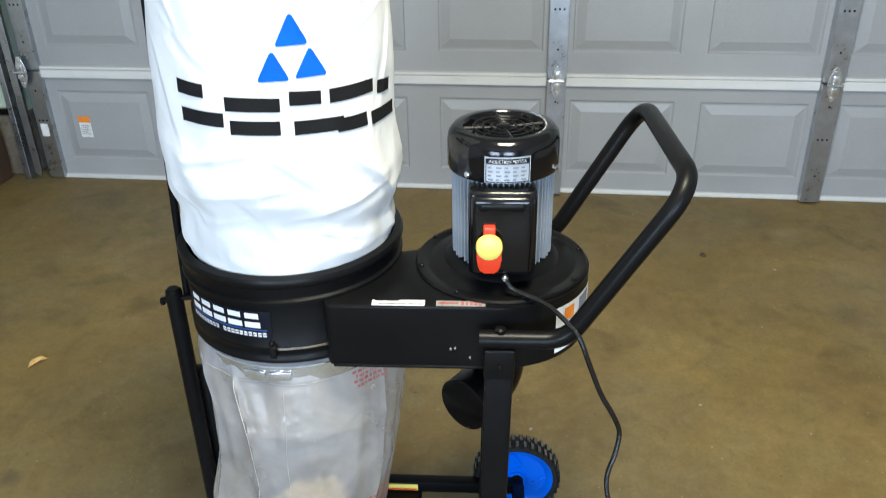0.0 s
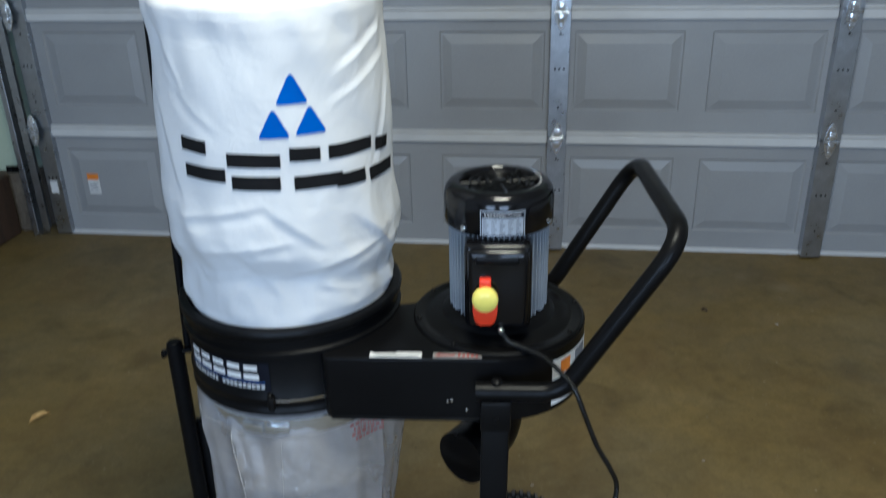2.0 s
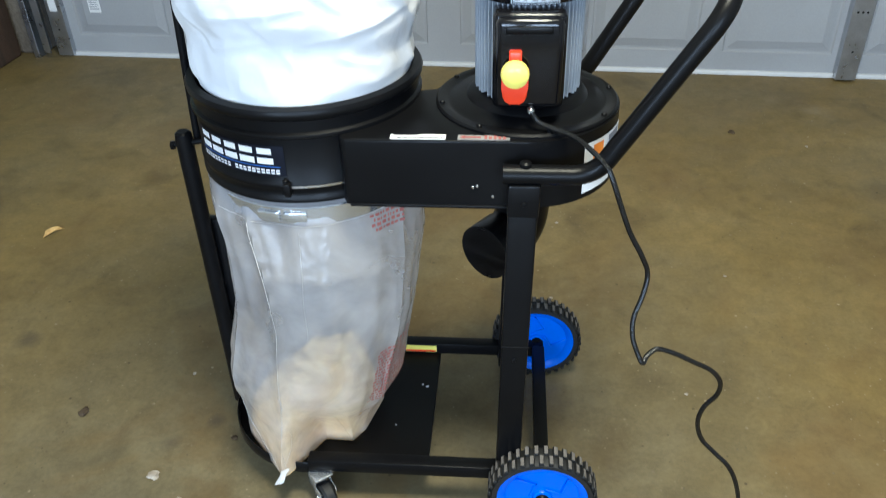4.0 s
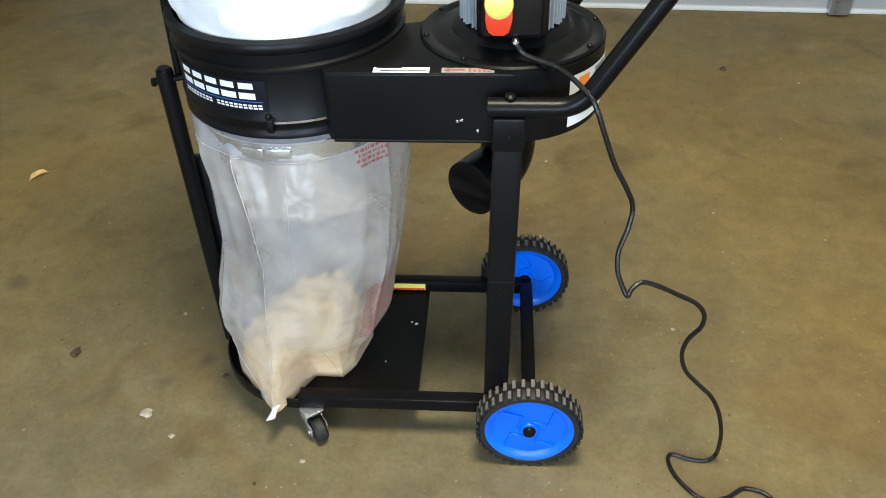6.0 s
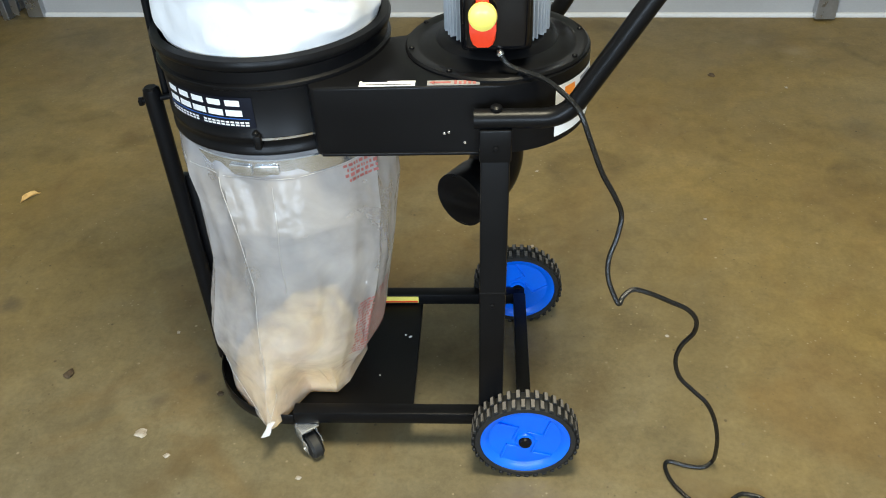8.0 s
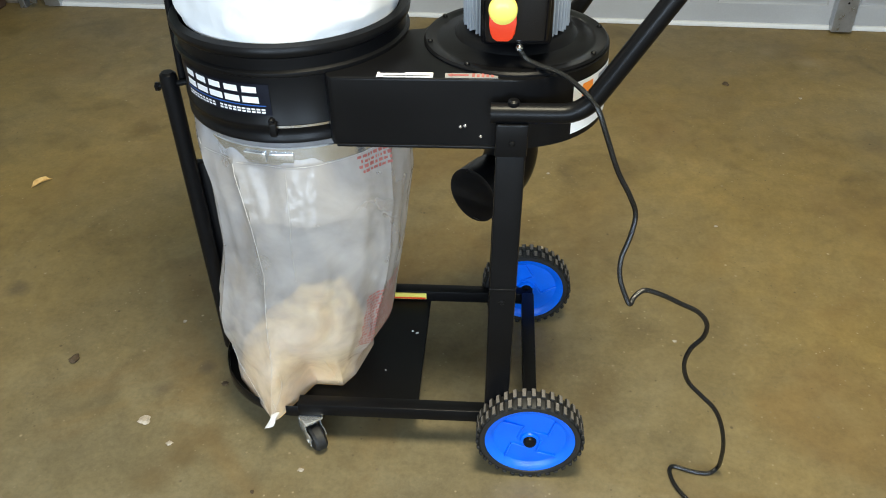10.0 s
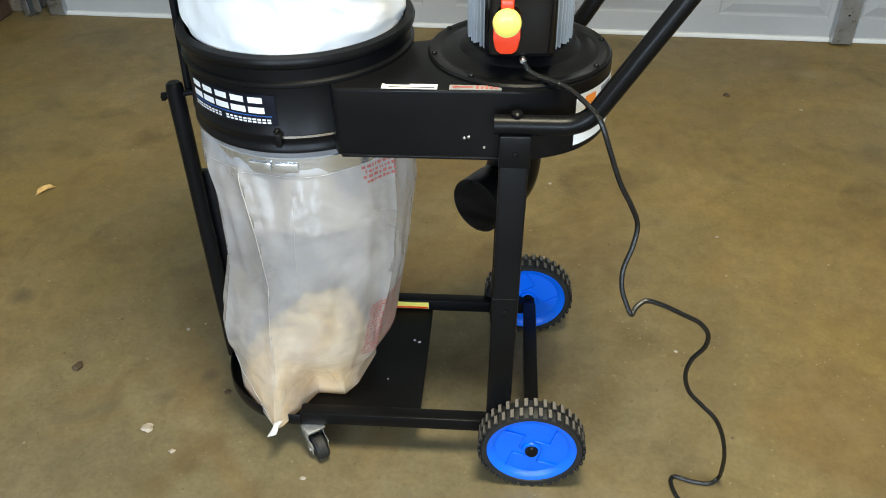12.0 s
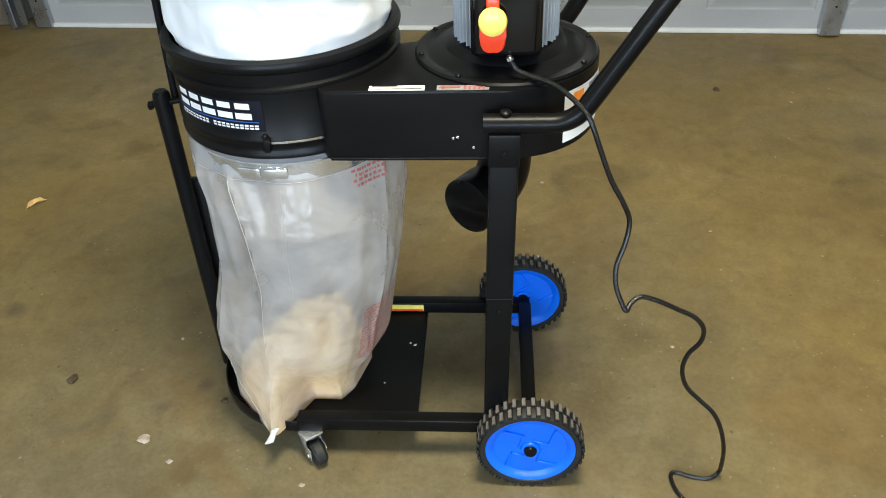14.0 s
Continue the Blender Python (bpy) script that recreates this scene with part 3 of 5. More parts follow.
def drum_patch(bm, a0, a1, z0, z1, r, n=14):
    lo = [bm.verts.new(on_drum(a0 + (a1 - a0) * k / n, z0, r)) for k in range(n + 1)]
    hi = [bm.verts.new(on_drum(a0 + (a1 - a0) * k / n, z1, r)) for k in range(n + 1)]
    for k in range(n):
        bm.faces.new((lo[k], lo[k + 1], hi[k + 1], hi[k]))


# maker's plate: plain pale shapes on a dark label
bm = bmesh.new()
drum_patch(bm, -1.00, 0.00, 0.737, 0.789, R + 0.0006, 30)
decal = part("maker_label", bm, M_NAVY, collector, "dark curved label with pale shapes")
for k in range(5):
    for lo, hi, e in ((0.7575, 0.7680, 0.0), (0.7745, 0.7845, 0.008)):
        bm = bmesh.new()
        drum_patch(bm, -0.90 + 0.166 * k + e, -0.90 + 0.166 * k + 0.142 - e, lo, hi, R + 0.0014, 5)
        part("pale_bar", bm, M_PAPER, decal)
bm = bmesh.new()
drum_patch(bm, -0.92, -0.04, 0.7525, 0.7542, R + 0.0014, 24)
part("blue_line", bm, M_BLUELINE, decal)
bm = bmesh.new()
for k in range(20):
    if k == 9:
        continue
    a = -0.90 + k * 0.043
    drum_patch(bm, a, a + 0.032, 0.7410, 0.7440, R + 0.0014, 2)
    drum_patch(bm, a, a + 0.032, 0.7455, 0.7485, R + 0.0014, 2)
part("fine_print", bm, M_PAPER, decal)
# bright metal strip stands in for the highlight along the lower bead
bm = bmesh.new()
drum_patch(bm, 0.005, 0.50, 0.7165, 0.7205, R + 0.0026, 10)
part("bead_glint", bm, M_CHROME, drum, "bright strip that paints the highlight on the bead")
bm = bmesh.new()
for a, z in ((-0.015, 0.729), (-0.02, 0.708)):
    bolt(bm, on_drum(a, z), on_drum(a, z) - DRUM - Vector((0, 0, z)), 0.005, 0.007)
box(bm, (-0.004, -0.012, 0), (0.006, 0.0, 0.022), 0.001, Matrix.Translation(on_drum(-0.005, 0.706)))
part("clamp_lug", bm, M_BLACK, drum, "small clamp lug with bolts")

# fan housing: flat-fronted duct that rounds the fan
RF = 0.150
out = [(-0.272, FACE + 0.016), (-0.266, FACE + 0.004), (-0.258, FACE)]
out += [(FAN.x + RF * math.sin(a), FAN.y - RF * math.cos(a) - (FAN.y - RF - FACE) * (1 - ramp01(0, 1.5, a))) for a in [k * math.pi / 30 for k in range(44)]]
out += [(DRUM.x + 0.17, DRUM.y - 0.01), (DRUM.x + 0.10, DRUM.y - 0.02)]
bm = bmesh.new()
prism(bm, out, H0, H1, 0.004, 2)
housing = part("fan_housing", bm, M_BLACK, collector, "black sheet-steel fan housing")
for x, z in ((-0.067, 0.724), (-0.060, 0.726), (-0.036, 0.708)):
    bm = bmesh.new()
    bolt(bm, (x, FACE, z), (0, -1, 0), 0.0028, 0.003)
    part("rivet", bm, M_CHROME, housing)
# seam lip below the front
bm = bmesh.new()
box(bm, (-0.26, FACE - 0.004, H0 - 0.001), (0.02, FACE + 0.01, H0 + 0.004), 0.0015)
part("lower_lip", bm, M_BLACK, housing)


def flat_label(name, x0, x1, y0, y1, z, mat, parent, label=""):
    bm = bmesh.new()
    box(bm, (x0, y0, z), (x1, y1, z + 0.0008))
    return part(name, bm, mat, parent, label, smooth=False)


lab = flat_label("instruction_label", -0.192, -0.108, FACE + 0.004, FACE + 0.020, H1, M_PAPER, collector, "narrow white printed label")
bm = bmesh.new()
box(bm, (-0.188, FACE + 0.0165, H1 + 0.0009), (-0.150, FACE + 0.0195, H1 + 0.0015))
box(bm, (-0.182, FACE + 0.007, H1 + 0.0009), (-0.112, FACE + 0.0085, H1 + 0.0015))
part("fine_print", bm, M_NAVY, lab, smooth=False)
lab = flat_label("arrow_label", -0.090, -0.012, FACE + 0.004, FACE + 0.019, H1, M_DULL, collector, "silver label with a red arrow")
bm = bmesh.new()
box(bm, (-0.080, FACE + 0.0095, H1 + 0.0009), (-0.055, FACE + 0.014, H1 + 0.0015))
prism(bm, [(-0.087, FACE + 0.0117), (-0.079, FACE + 0.006), (-0.079, FACE + 0.0175)][::-1], H1 + 0.0009, H1 + 0.0015)
for k in range(5):
    box(bm, (-0.050 + 0.007 * k, FACE + 0.006, H1 + 0.0009), (-0.046 + 0.007 * k, FACE + 0.0175 - 0.003 * (k % 2), H1 + 0.0015))
part("red_arrow", bm, M_REDPRINT, lab, smooth=False)


def housing_edge(a, off=0.0):
    """A point of the rounded housing's outline, off millimetres outside it."""
    r = RF + off
    return Vector((FAN.x + r * math.sin(a), FAN.y - r * math.cos(a) - (FAN.y - RF - FACE) * (1 - ramp01(0, 1.5, a)), 0))


def round_label(name, a0, a1, z0, z1, off, mat, parent, label=""):
    bm = bmesh.new()
    n = 10
    pts = [housing_edge(a0 + (a1 - a0) * k / n, off) for k in range(n + 1)]
    lo = [bm.verts.new((p.x, p.y, z0)) for p in pts]
    hi = [bm.verts.new((p.x, p.y, z1)) for p in pts]
    for k in range(n):
        bm.faces.new((lo[k], lo[k + 1], hi[k + 1], hi[k]))
    return part(name, bm, mat, parent, label)


warning = round_label("warning_sticker", 0.62, 1.36, 0.698, 0.784, 0.0012, M_PAPER, collector, "white and orange warning sticker")
round_label("orange_field", 0.74, 0.90, 0.754, 0.778, 0.0020, M_ORANGE, warning)
round_label("print_field", 1.0, 1.25, 0.750, 0.780, 0.0020, M_INKBAR, warning)
round_label("red_mark", 0.86, 0.98, 0.716, 0.730, 0.0020, M_REDPRINT, warning)

# cover plate over the fan
bm = bmesh.new()
lathe(bm, [(0.145, H1 - 0.006), (0.148, H1 - 0.003), (0.148, H1 + 0.003), (0.145, H1 + 0.006), (0.134, H1 + 0.0065), (0.130, H1 + 0.0045), (0.125, H1 + 0.0045), (0.120, H1 + 0.007),
           (0.098, H1 + 0.012), (0.092, H1 + 0.020), (0.080, H1 + 0.024), (0.060, H1 + 0.026)], FAN, 72)
cover = part("cover_plate", bm, M_BLACK, collector, "black pressed round fan cover")
bm = bmesh.new()
bolt(bm, (0, 0, 0), (0, 0, 1), 0.0045, 0.004)
screw_data = mesh_of("cover_screw", bm, M_BLACK)
for k in range(8):
    a = 2 * math.pi * (k + 0.3) / 8
    ob = new("cover_screw", screw_data)
    ob.location, ob.parent = FAN + Vector((0.139 * math.cos(a), 0.139 * math.sin(a), H1 + 0.006)), cover

# motor: finned body, fan cap with ribs, switch box
MZ0, MZ1, MZ2 = 0.833, 0.990, 1.050
bm = bmesh.new()
lathe(bm, [(0.066, H1 + 0.02), (0.070, MZ0), (0.0735, MZ0 + 0.004), (0.0735, MZ1 + 0.004)], FAN, 60)
motor = part("motor_body", bm, M_GREY, collector, "grey finned electric motor body")
bm = bmesh.new()
prism(bm, [(0.072, -0.0017), (0.0835, -0.0011), (0.0840, 0.0), (0.0835, 0.0011), (0.072, 0.0017)], MZ0 - 0.003, MZ1 + 0.002)
fin_data = mesh_of("cooling_fin", bm, M_GREY, False)
for k in range(60):
    ob = new("cooling_fin", fin_data)
    ob.location, ob.rotation_euler, ob.parent = FAN + Vector((0, 0, 0.004 * ((k * 7) % 3 == 0))), (0, 0, 2 * math.pi * k / 60), motor
bm = bmesh.new()
lathe(bm, [(0.082, MZ1 - 0.006), (0.089, MZ1 - 0.007), (0.0905, MZ1 - 0.003), (0.0905, MZ2 - 0.022), (0.088, MZ2 - 0.010), (0.081, MZ2 - 0.002), (0.074, MZ2), (0.066, MZ2), (0.062, MZ2 - 0.004), (0.060, MZ2 - 0.010), (0.01, MZ2 - 0.014)], FAN, 72)
cap = part("fan_cap", bm, M_GLOSS, collector, "glossy black motor fan cap")
bm = bmesh.new()
for r in (0.020, 0.034, 0.048):
    ring = [FAN + Vector((r * math.cos(a), r * math.sin(a), MZ2 - 0.005)) for a in [2 * math.pi * k / 36 for k in range(37)]]
    tube(bm, ring, 0.0026, 6, caps=False)
for k in range(8):
    a = 2 * math.pi * k / 8 + 0.2
    d = Vector((math.cos(a), math.sin(a), 0))
    rod(bm, FAN + d * 0.008 + Vector((0, 0, MZ2 - 0.006)), FAN + d * 0.064 + Vector((0, 0, MZ2 - 0.004)), 0.0028, 6)
lathe(bm, [(0.012, MZ2 - 0.012), (0.012, MZ2 - 0.003), (0.008, MZ2 - 0.001)], FAN, 20)
part("vent_grille", bm, M_BLACK, cap, "round ribbed vent grille")
for a in (-0.66, 1.1):
    bm = bmesh.new()
    d = Vector((math.sin(a), -math.cos(a), 0))
    bolt(bm, FAN + d * 0.0905 + Vector((0, 0, MZ1 + 0.002)), d, 0.005, 0.005)
    part("cap_screw", bm, M_CHROME, cap)


def cap_patch(bm, a0, a1, z0, z1, off, n=10):
    rr = 0.0905 + off
    lo = [bm.verts.new(FAN + Vector((rr * math.sin(a0 + (a1 - a0) * k / n), -rr * math.cos(a0 + (a1 - a0) * k / n), z0))) for k in range(n + 1)]
    hi = [bm.verts.new(v.co + Vector((0, 0, z1 - z0))) for v in lo]
    for k in range(n):
        bm.faces.new((lo[k], lo[k + 1], hi[k + 1], hi[k]))


bm = bmesh.new()
cap_patch(bm, -0.33, 0.46, 0.985, 1.0275, 0.0008)
plate = part("nameplate", bm, M_SILVER, collector, "silver motor nameplate with unreadable print")
bm = bmesh.new()
cap_patch(bm, -0.31, 0.44, 1.016, 1.0255, 0.0014)
cap_patch(bm, -0.31, -0.295, 0.987, 1.0165, 0.0014, 2)
cap_patch(bm, 0.425, 0.44, 0.987, 1.0165, 0.0014, 2)
cap_patch(bm, -0.31, 0.44, 0.9862, 0.9878, 0.0014)
part("title_band", bm, M_NAVY, plate)


def cap_text(body, a0, a1, z0, z1, off):
    """Words set in the plain built-in face and bent round the cap."""
    cu = bpy.data.curves.new("title_text", "FONT")
    cu.body = body
    flat = new("title_text", cu)
    me = bpy.data.meshes.new_from_object(flat.evaluated_get(bpy.context.evaluated_depsgraph_get()))
    bpy.data.objects.remove(flat)
    bm = bmesh.new()
    bm.from_mesh(me)
    x0, x1 = min(v.co.x for v in bm.verts), max(v.co.x for v in bm.verts)
    y0, y1 = min(v.co.y for v in bm.verts), max(v.co.y for v in bm.verts)
    for v in bm.verts:
        a, z = a0 + (a1 - a0) * (v.co.x - x0) / (x1 - x0), z0 + (z1 - z0) * (v.co.y - y0) / (y1 - y0)
        v.co = FAN + Vector(((0.0905 + off) * math.sin(a), -(0.0905 + off) * math.cos(a), z))
    return bm


part("title_text", cap_text("INDUCTION MOTOR", -0.25, 0.38, 1.0182, 1.0233, 0.0022), M_PAPER, plate)
bm = bmesh.new()
for j in range(4):
    for k in range(5):
        cap_patch(bm, -0.27 + 0.14 * k, -0.18 + 0.14 * k - 0.03 * ((j + k) % 2), 0.990 + 0.0065 * j, 0.9925 + 0.0065 * j, 0.002, 2)
part("fine_print", bm, M_INKBAR, plate)

# switch box on the motor's front
bm = bmesh.new()
SX0, SX1, SZ0, SZ1, SY = -0.040, 0.066, 0.834, 0.978, 0.058
box(bm, (SX0, SY + 0.012, SZ0), (SX1, 0.125, SZ1), 0.008, seg=3)
box(bm, (SX0 + 0.004, SY, SZ0 + 0.004), (SX1 - 0.004, SY + 0.02, SZ1 - 0.004), 0.010, seg=3)
switch = part("switch_box", bm, M_GLOSS, collector, "glossy black switch box")
bm = bmesh.new()
box(bm, (SX0 + 0.018, SY - 0.003, SZ1 - 0.026), (SX1 - 0.020, SY + 0.004, SZ1 - 0.014), 0.003)
part("recess_bar", bm, M_BLACK, switch)
bm = bmesh.new()
BX = -0.007
for a, b, c, d, e in ((SZ0 + 0.078, SZ0 + 0.096, 0.0095, 0.0095, 0.003),):
    box(bm, (BX - c, SY - 0.012, a), (BX + d, SY + 0.002, b), e)
tri = [(BX - 0.0200, 0.054), (BX - 0.0195, 0.030), (BX - 0.0180, 0.017), (BX - 0.0145, 0.009), (BX - 0.008, 0.0045), (BX + 0.008, 0.0045), (BX + 0.0145, 0.009), (BX + 0.0180, 0.017), (BX + 0.0195, 0.030), (BX + 0.0200, 0.054)]
prism(bm, [(x, -z) for x, z in tri][::-1], 0, 0.016, 0.003, 2, m=Matrix.Translation((0, SY + 0.002, SZ0 + 0.012)) @ pose(0, 0, 0, 90) @ Matrix.Diagonal((1, -1, 1, 1)))
part("red_flap", bm, M_RED, switch, "red plastic stop flap")
bm = bmesh.new()
lathe(bm, [(0.0205, 0), (0.021, 0.004), (0.0195, 0.010), (0.015, 0.0135), (0.008, 0.0150), (0.001, 0.0153)], (BX, SY - 0.010, SZ0 + 0.064), 32, m=pose(0, 0, 0, 90))
part("yellow_button", bm, M_YELLOW, switch, "domed yellow stop button")
bm = bmesh.new()
bolt(bm, (BX + 0.025, SY, SZ0 + 0.003), (0, -1, 0), 0.006, 0.008)
part("gland", bm, M_CHROME, switch)

# upright posts and the base frame
for k, (y0, y1) in enumerate(((-0.022, 0.020), (0.325, 0.367))):
    bm = bmesh.new()
    box(bm, (-0.024, y0, 0.075), (0.021, y1, 0.70), 0.004)
    box(bm, (-0.0255, y0 - 0.0015, 0.697), (0.0225, y1 + 0.0015, 0.752), 0.003)
    # the upright leans a little towards the handle
    for v in bm.verts:
        v.co.x += 0.019 * (v.co.z - 0.10)
    post = part("post", bm, M_BLACK, collector, "black square steel upright")
    for bx, by, bz in ((0.011, y0 - 0.002, 0.722), (0.004, y0, 0.412)):
        bm = bmesh.new()
        bolt(bm, (bx, by, bz), (0, -1, 0), 0.0045, 0.004)
        part("post_bolt", bm, M_BLACK, post)
    bm = bmesh.new()
    box(bm, (-0.0183, y0 - 0.0008, 0.436), (0.0277, y1, 0.441), 0.001)
    part("joint_ring", bm, M_BLACK, post)
for y0, y1 in ((0.0, 0.028), (0.360, 0.388)):
    bm = bmesh.new()
    box(bm, (-0.395, y0, 0.078), (0.078, y1, 0.108), 0.003)
    part("base_rail", bm, M_BLACK, collector, "black steel base rail")
bm = bmesh.new()
box(bm, (0.052, 0.026, 0.080), (0.080, 0.362, 0.112), 0.003)
part("cross_bar", bm, M_BLACK, collector)
# floor plate with rounded outer corners and a turned-down rim
CX, CY, CR = -0.395, 0.190, 0.190
ARC = [math.pi / 2 + k * math.pi / 28 for k in range(29)]
bm = bmesh.new()
prism(bm, [(-0.158, 0.020), (-0.158, 0.360)] + [(CX + (CR - 0.003) * math.cos(a), CY + (CR - 0.003) * math.sin(a)) for a in ARC], 0.073, 0.081, 0.001, 1)
deck = part("deck_plate", bm, M_BLACK, collector, "black steel deck plate with a rounded end")
bm = bmesh.new()
rows = []
for a in ARC:
    rows.append([bm.verts.new((CX + r * math.cos(a), CY + r * math.sin(a), z)) for r, z in ((CR - 0.004, 0.074), (CR - 0.004, 0.098), (CR - 0.002, 0.100), (CR - 0.0005, 0.098), (CR, 0.074), (CR - 0.002, 0.071))])
for p, q in zip(rows, rows[1:]):
    for k in range(6):
        bm.faces.new((p[k], p[(k + 1) % 6], q[(k + 1) % 6], q[k]))
bm.faces.new(rows[0]), bm.faces.new(rows[-1])
part("deck_rim", bm, M_BLACK, deck)
bm = bmesh.new()
box(bm, (-0.262, 0.3578, 0.086), (-0.168, 0.3598, 0.103))
strip = part("caution_label", bm, M_YELLOW, collector, "yellow caution label with a red line", smooth=False)
bm = bmesh.new()
box(bm, (-0.260, 0.3566, 0.0875), (-0.170, 0.3576, 0.0915))
part("red_line", bm, M_RED, strip, smooth=False)

# support post beside the drum, with its sleeve and bolt
sp = local(-0.690, 1.525, 0)
bm = bmesh.new()
tube(bm, [Vector((sp.x, sp.y, z)) for z in (0.075, 0.711, 0.720, 0.724)], 0.0155, 20, radii=[0.0155, 0.0155, 0.0145, 0.010])
support = part("support_tube", bm, M_BLACK, collector, "black round support tube")
bm = bmesh.new()
box(bm, (sp.x - 0.003, sp.y + 0.014, 0.075), (sp.x + 0.028, sp.y + 0.034, 0.53), 0.003)
part("sleeve", bm, M_BLACK, support, "flat steel sleeve behind the tube")
bm = bmesh.new()
rod(bm, (sp.x - 0.026, sp.y, 0.696), (DRUM.x - R + 0.004, sp.y, 0.708), 0.0055, 10)
rod(bm, (sp.x - 0.026, sp.y, 0.696), (sp.x - 0.020, sp.y, 0.696), 0.0085, 6)
part("support_bolt", bm, M_BLACK, support)

# bag hanger
hb = local(-0.672, 1.54, 0.70)
bm = bmesh.new()
tube(bm, [hb, local(-0.662, 1.545, 1.0), local(-0.652, 1.556, 1.352)], 0.007, 10)
tube(bm, [local(-0.650, 1.56, 1.322), local(-0.648, 1.56, 1.362), local(-0.646, 1.56, 1.397), local(-0.646, 1.56, 1.412)], 0.010, 10, radii=[0.006, 0.010, 0.013, 0.013])
tube(bm, rounded([local(-0.660, 1.56, 1.408), local(-0.50, 1.56, 1.405), local(-0.415, 1.56, 1.382), local(-0.402, 1.55, 1.417)], 0.02), 0.0036, 10)
hanger = part("bag_hanger", bm, M_BLACK, collector, "black wire hanger holding the filter bag")

# push handle: one bent tube
hy0, hy1 = -0.008, 0.348
pts = [(-0.021, hy0, 0.764), (0.112, hy0, 0.764), (0.276, hy0, 1.029), (0.264, hy1, 1.029), (0.112, hy1, 0.766), (-0.026, hy1, 0.766)]
bm = bmesh.new()
tube(bm, rounded(pts, 0.062, 10), 0.0148, 20)
handle = part("push_handle", bm, M_BLACK, collector, "black bent-tube push handle")
for hy in (hy0, hy1):
    bm = bmesh.new()
    bolt(bm, (0.012, hy, 0.779), (0, 0, 1), 0.009, 0.007)
    part("handle_bolt", bm, M_BLACK, handle)

# inlet elbow under the fan
e0, e1 = Vector((FAN.x, FAN.y + 0.01, H0 + 0.004)), Vector((FAN.x, FAN.y + 0.01, 0.548))
e2 = e1 + INV.to_3x3() @ Vector((-0.55, -0.83, -0.02)) * 0.108
path = rounded([e0, e1, e2], 0.075, 14)
bm = bmesh.new()
nn = len(path)
rad = [0.0475 + 0.0035 * ramp01(0.86, 0.93, k / (nn - 1)) for k in range(nn)]
tube(bm, path + path[::-1], 0.05, 32, radii=rad + [r - 0.005 for r in rad[::-1]], caps=False)
part("inlet_elbow", bm, M_BLACK, collector, "black plastic hose inlet elbow")


# wheels
def tread_block(y):
    """One rubber lug with a scuffed pale crown."""
    bm = bmesh.new()
    box(bm, (-0.0044, y - 0.0102, 0.093), (0.0044, y + 0.0102, 0.0985), 0.0012, None, 1)
    me = mesh_of("tread_block", bm, M_RUBBER)
    me.materials.append(M_WORN)
    for f in me.polygons:
        if f.normal.z > 0.95:
            f.material_index = 1
    return me


block_data = (tread_block(-0.0112), tread_block(0.0112))


def wheel(x, y, flip):
    """Ribbed black tyre on a blue plastic rim; the outer face looks along -y."""
    w = new("wheel")
    w.empty_display_size = 0.05
    w.parent = collector
    w.location, w.rotation_euler, w.scale = (x, y, 0.1024), (0, radians(17 if flip < 0 else 60), 0), (1.04, 1.04, 1.04)
    m = pose(0, 0, 0, 90)
    half, ro = 0.021, 0.094
    bm = bmesh.new()
    lathe(bm, [(0.083, -half), (0.091, -half), (ro, -half + 0.004), (ro, half - 0.004), (0.091, half), (0.083, half), (0.081, half - 0.004), (0.081, -half + 0.004), (0.083, -half)], (0, 0, 0), 72, m, close=False)
    tyre = part("tyre", bm, M_RUBBER, w, "black rubber tyre with block tread")
    for k in range(36):
        for j, (x, data) in enumerate(((-0.0112, block_data[0]), (0.0112, block_data[1]))):
            ob = new("tread_block", data)
            ob.rotation_euler, ob.parent = (0, radians(360 * (k + 0.5 * j) / 36), 0), w
    bm = bmesh.new()
    lathe(bm, [(0.018, -0.012), (0.066, -0.010), (0.073, -0.017), (0.0818, -0.019), (0.0818, 0.019), (0.073, 0.017), (0.066, 0.010), (0.018, 0.012)], (0, 0, 0), 56, m)
    rim = part("rim", bm, M_BLUE, w, "bright blue moulded plastic rim")
    bm = bmesh.new()
    for s in (-1, 1):
        for k in range(4):
            t = pose(0, 0, 0, 0, 90 * k, 0)
            box(bm, (-0.004, min(s * 0.010, s * 0.0145), 0.020), (0.030, max(s * 0.010, s * 0.0145), 0.0235), 0.001, t, 1)
            box(bm, (0.0265, min(s * 0.010, s * 0.0145), 0.020), (0.030, max(s * 0.010, s * 0.0145), 0.060), 0.001, t, 1)
    part("spoke_web", bm, M_BLUE, w)
    bm = bmesh.new()
    lathe(bm, [(0.016, -0.017), (0.018, -0.014), (0.018, 0.014), (0.016, 0.017)], (0, 0, 0), 24, m)
    part("hub", bm, M_BLUE, w)
    bm = bmesh.new()
    lathe(bm, [(0.010, -0.024), (0.012, -0.021), (0.012, 0.021), (0.010, 0.024)], (0, 0, 0), 16, m)
    part("axle_nut", bm, M_BLACK, w)
    return w


wheel(0.065, -0.044, -1)
wheel(0.063, 0.404, 1)
bm = bmesh.new()
rod(bm, (0.065, -0.05, 0.1024), (0.063, 0.41, 0.1024), 0.007, 12)
part("axle", bm, M_BLACK, collector)


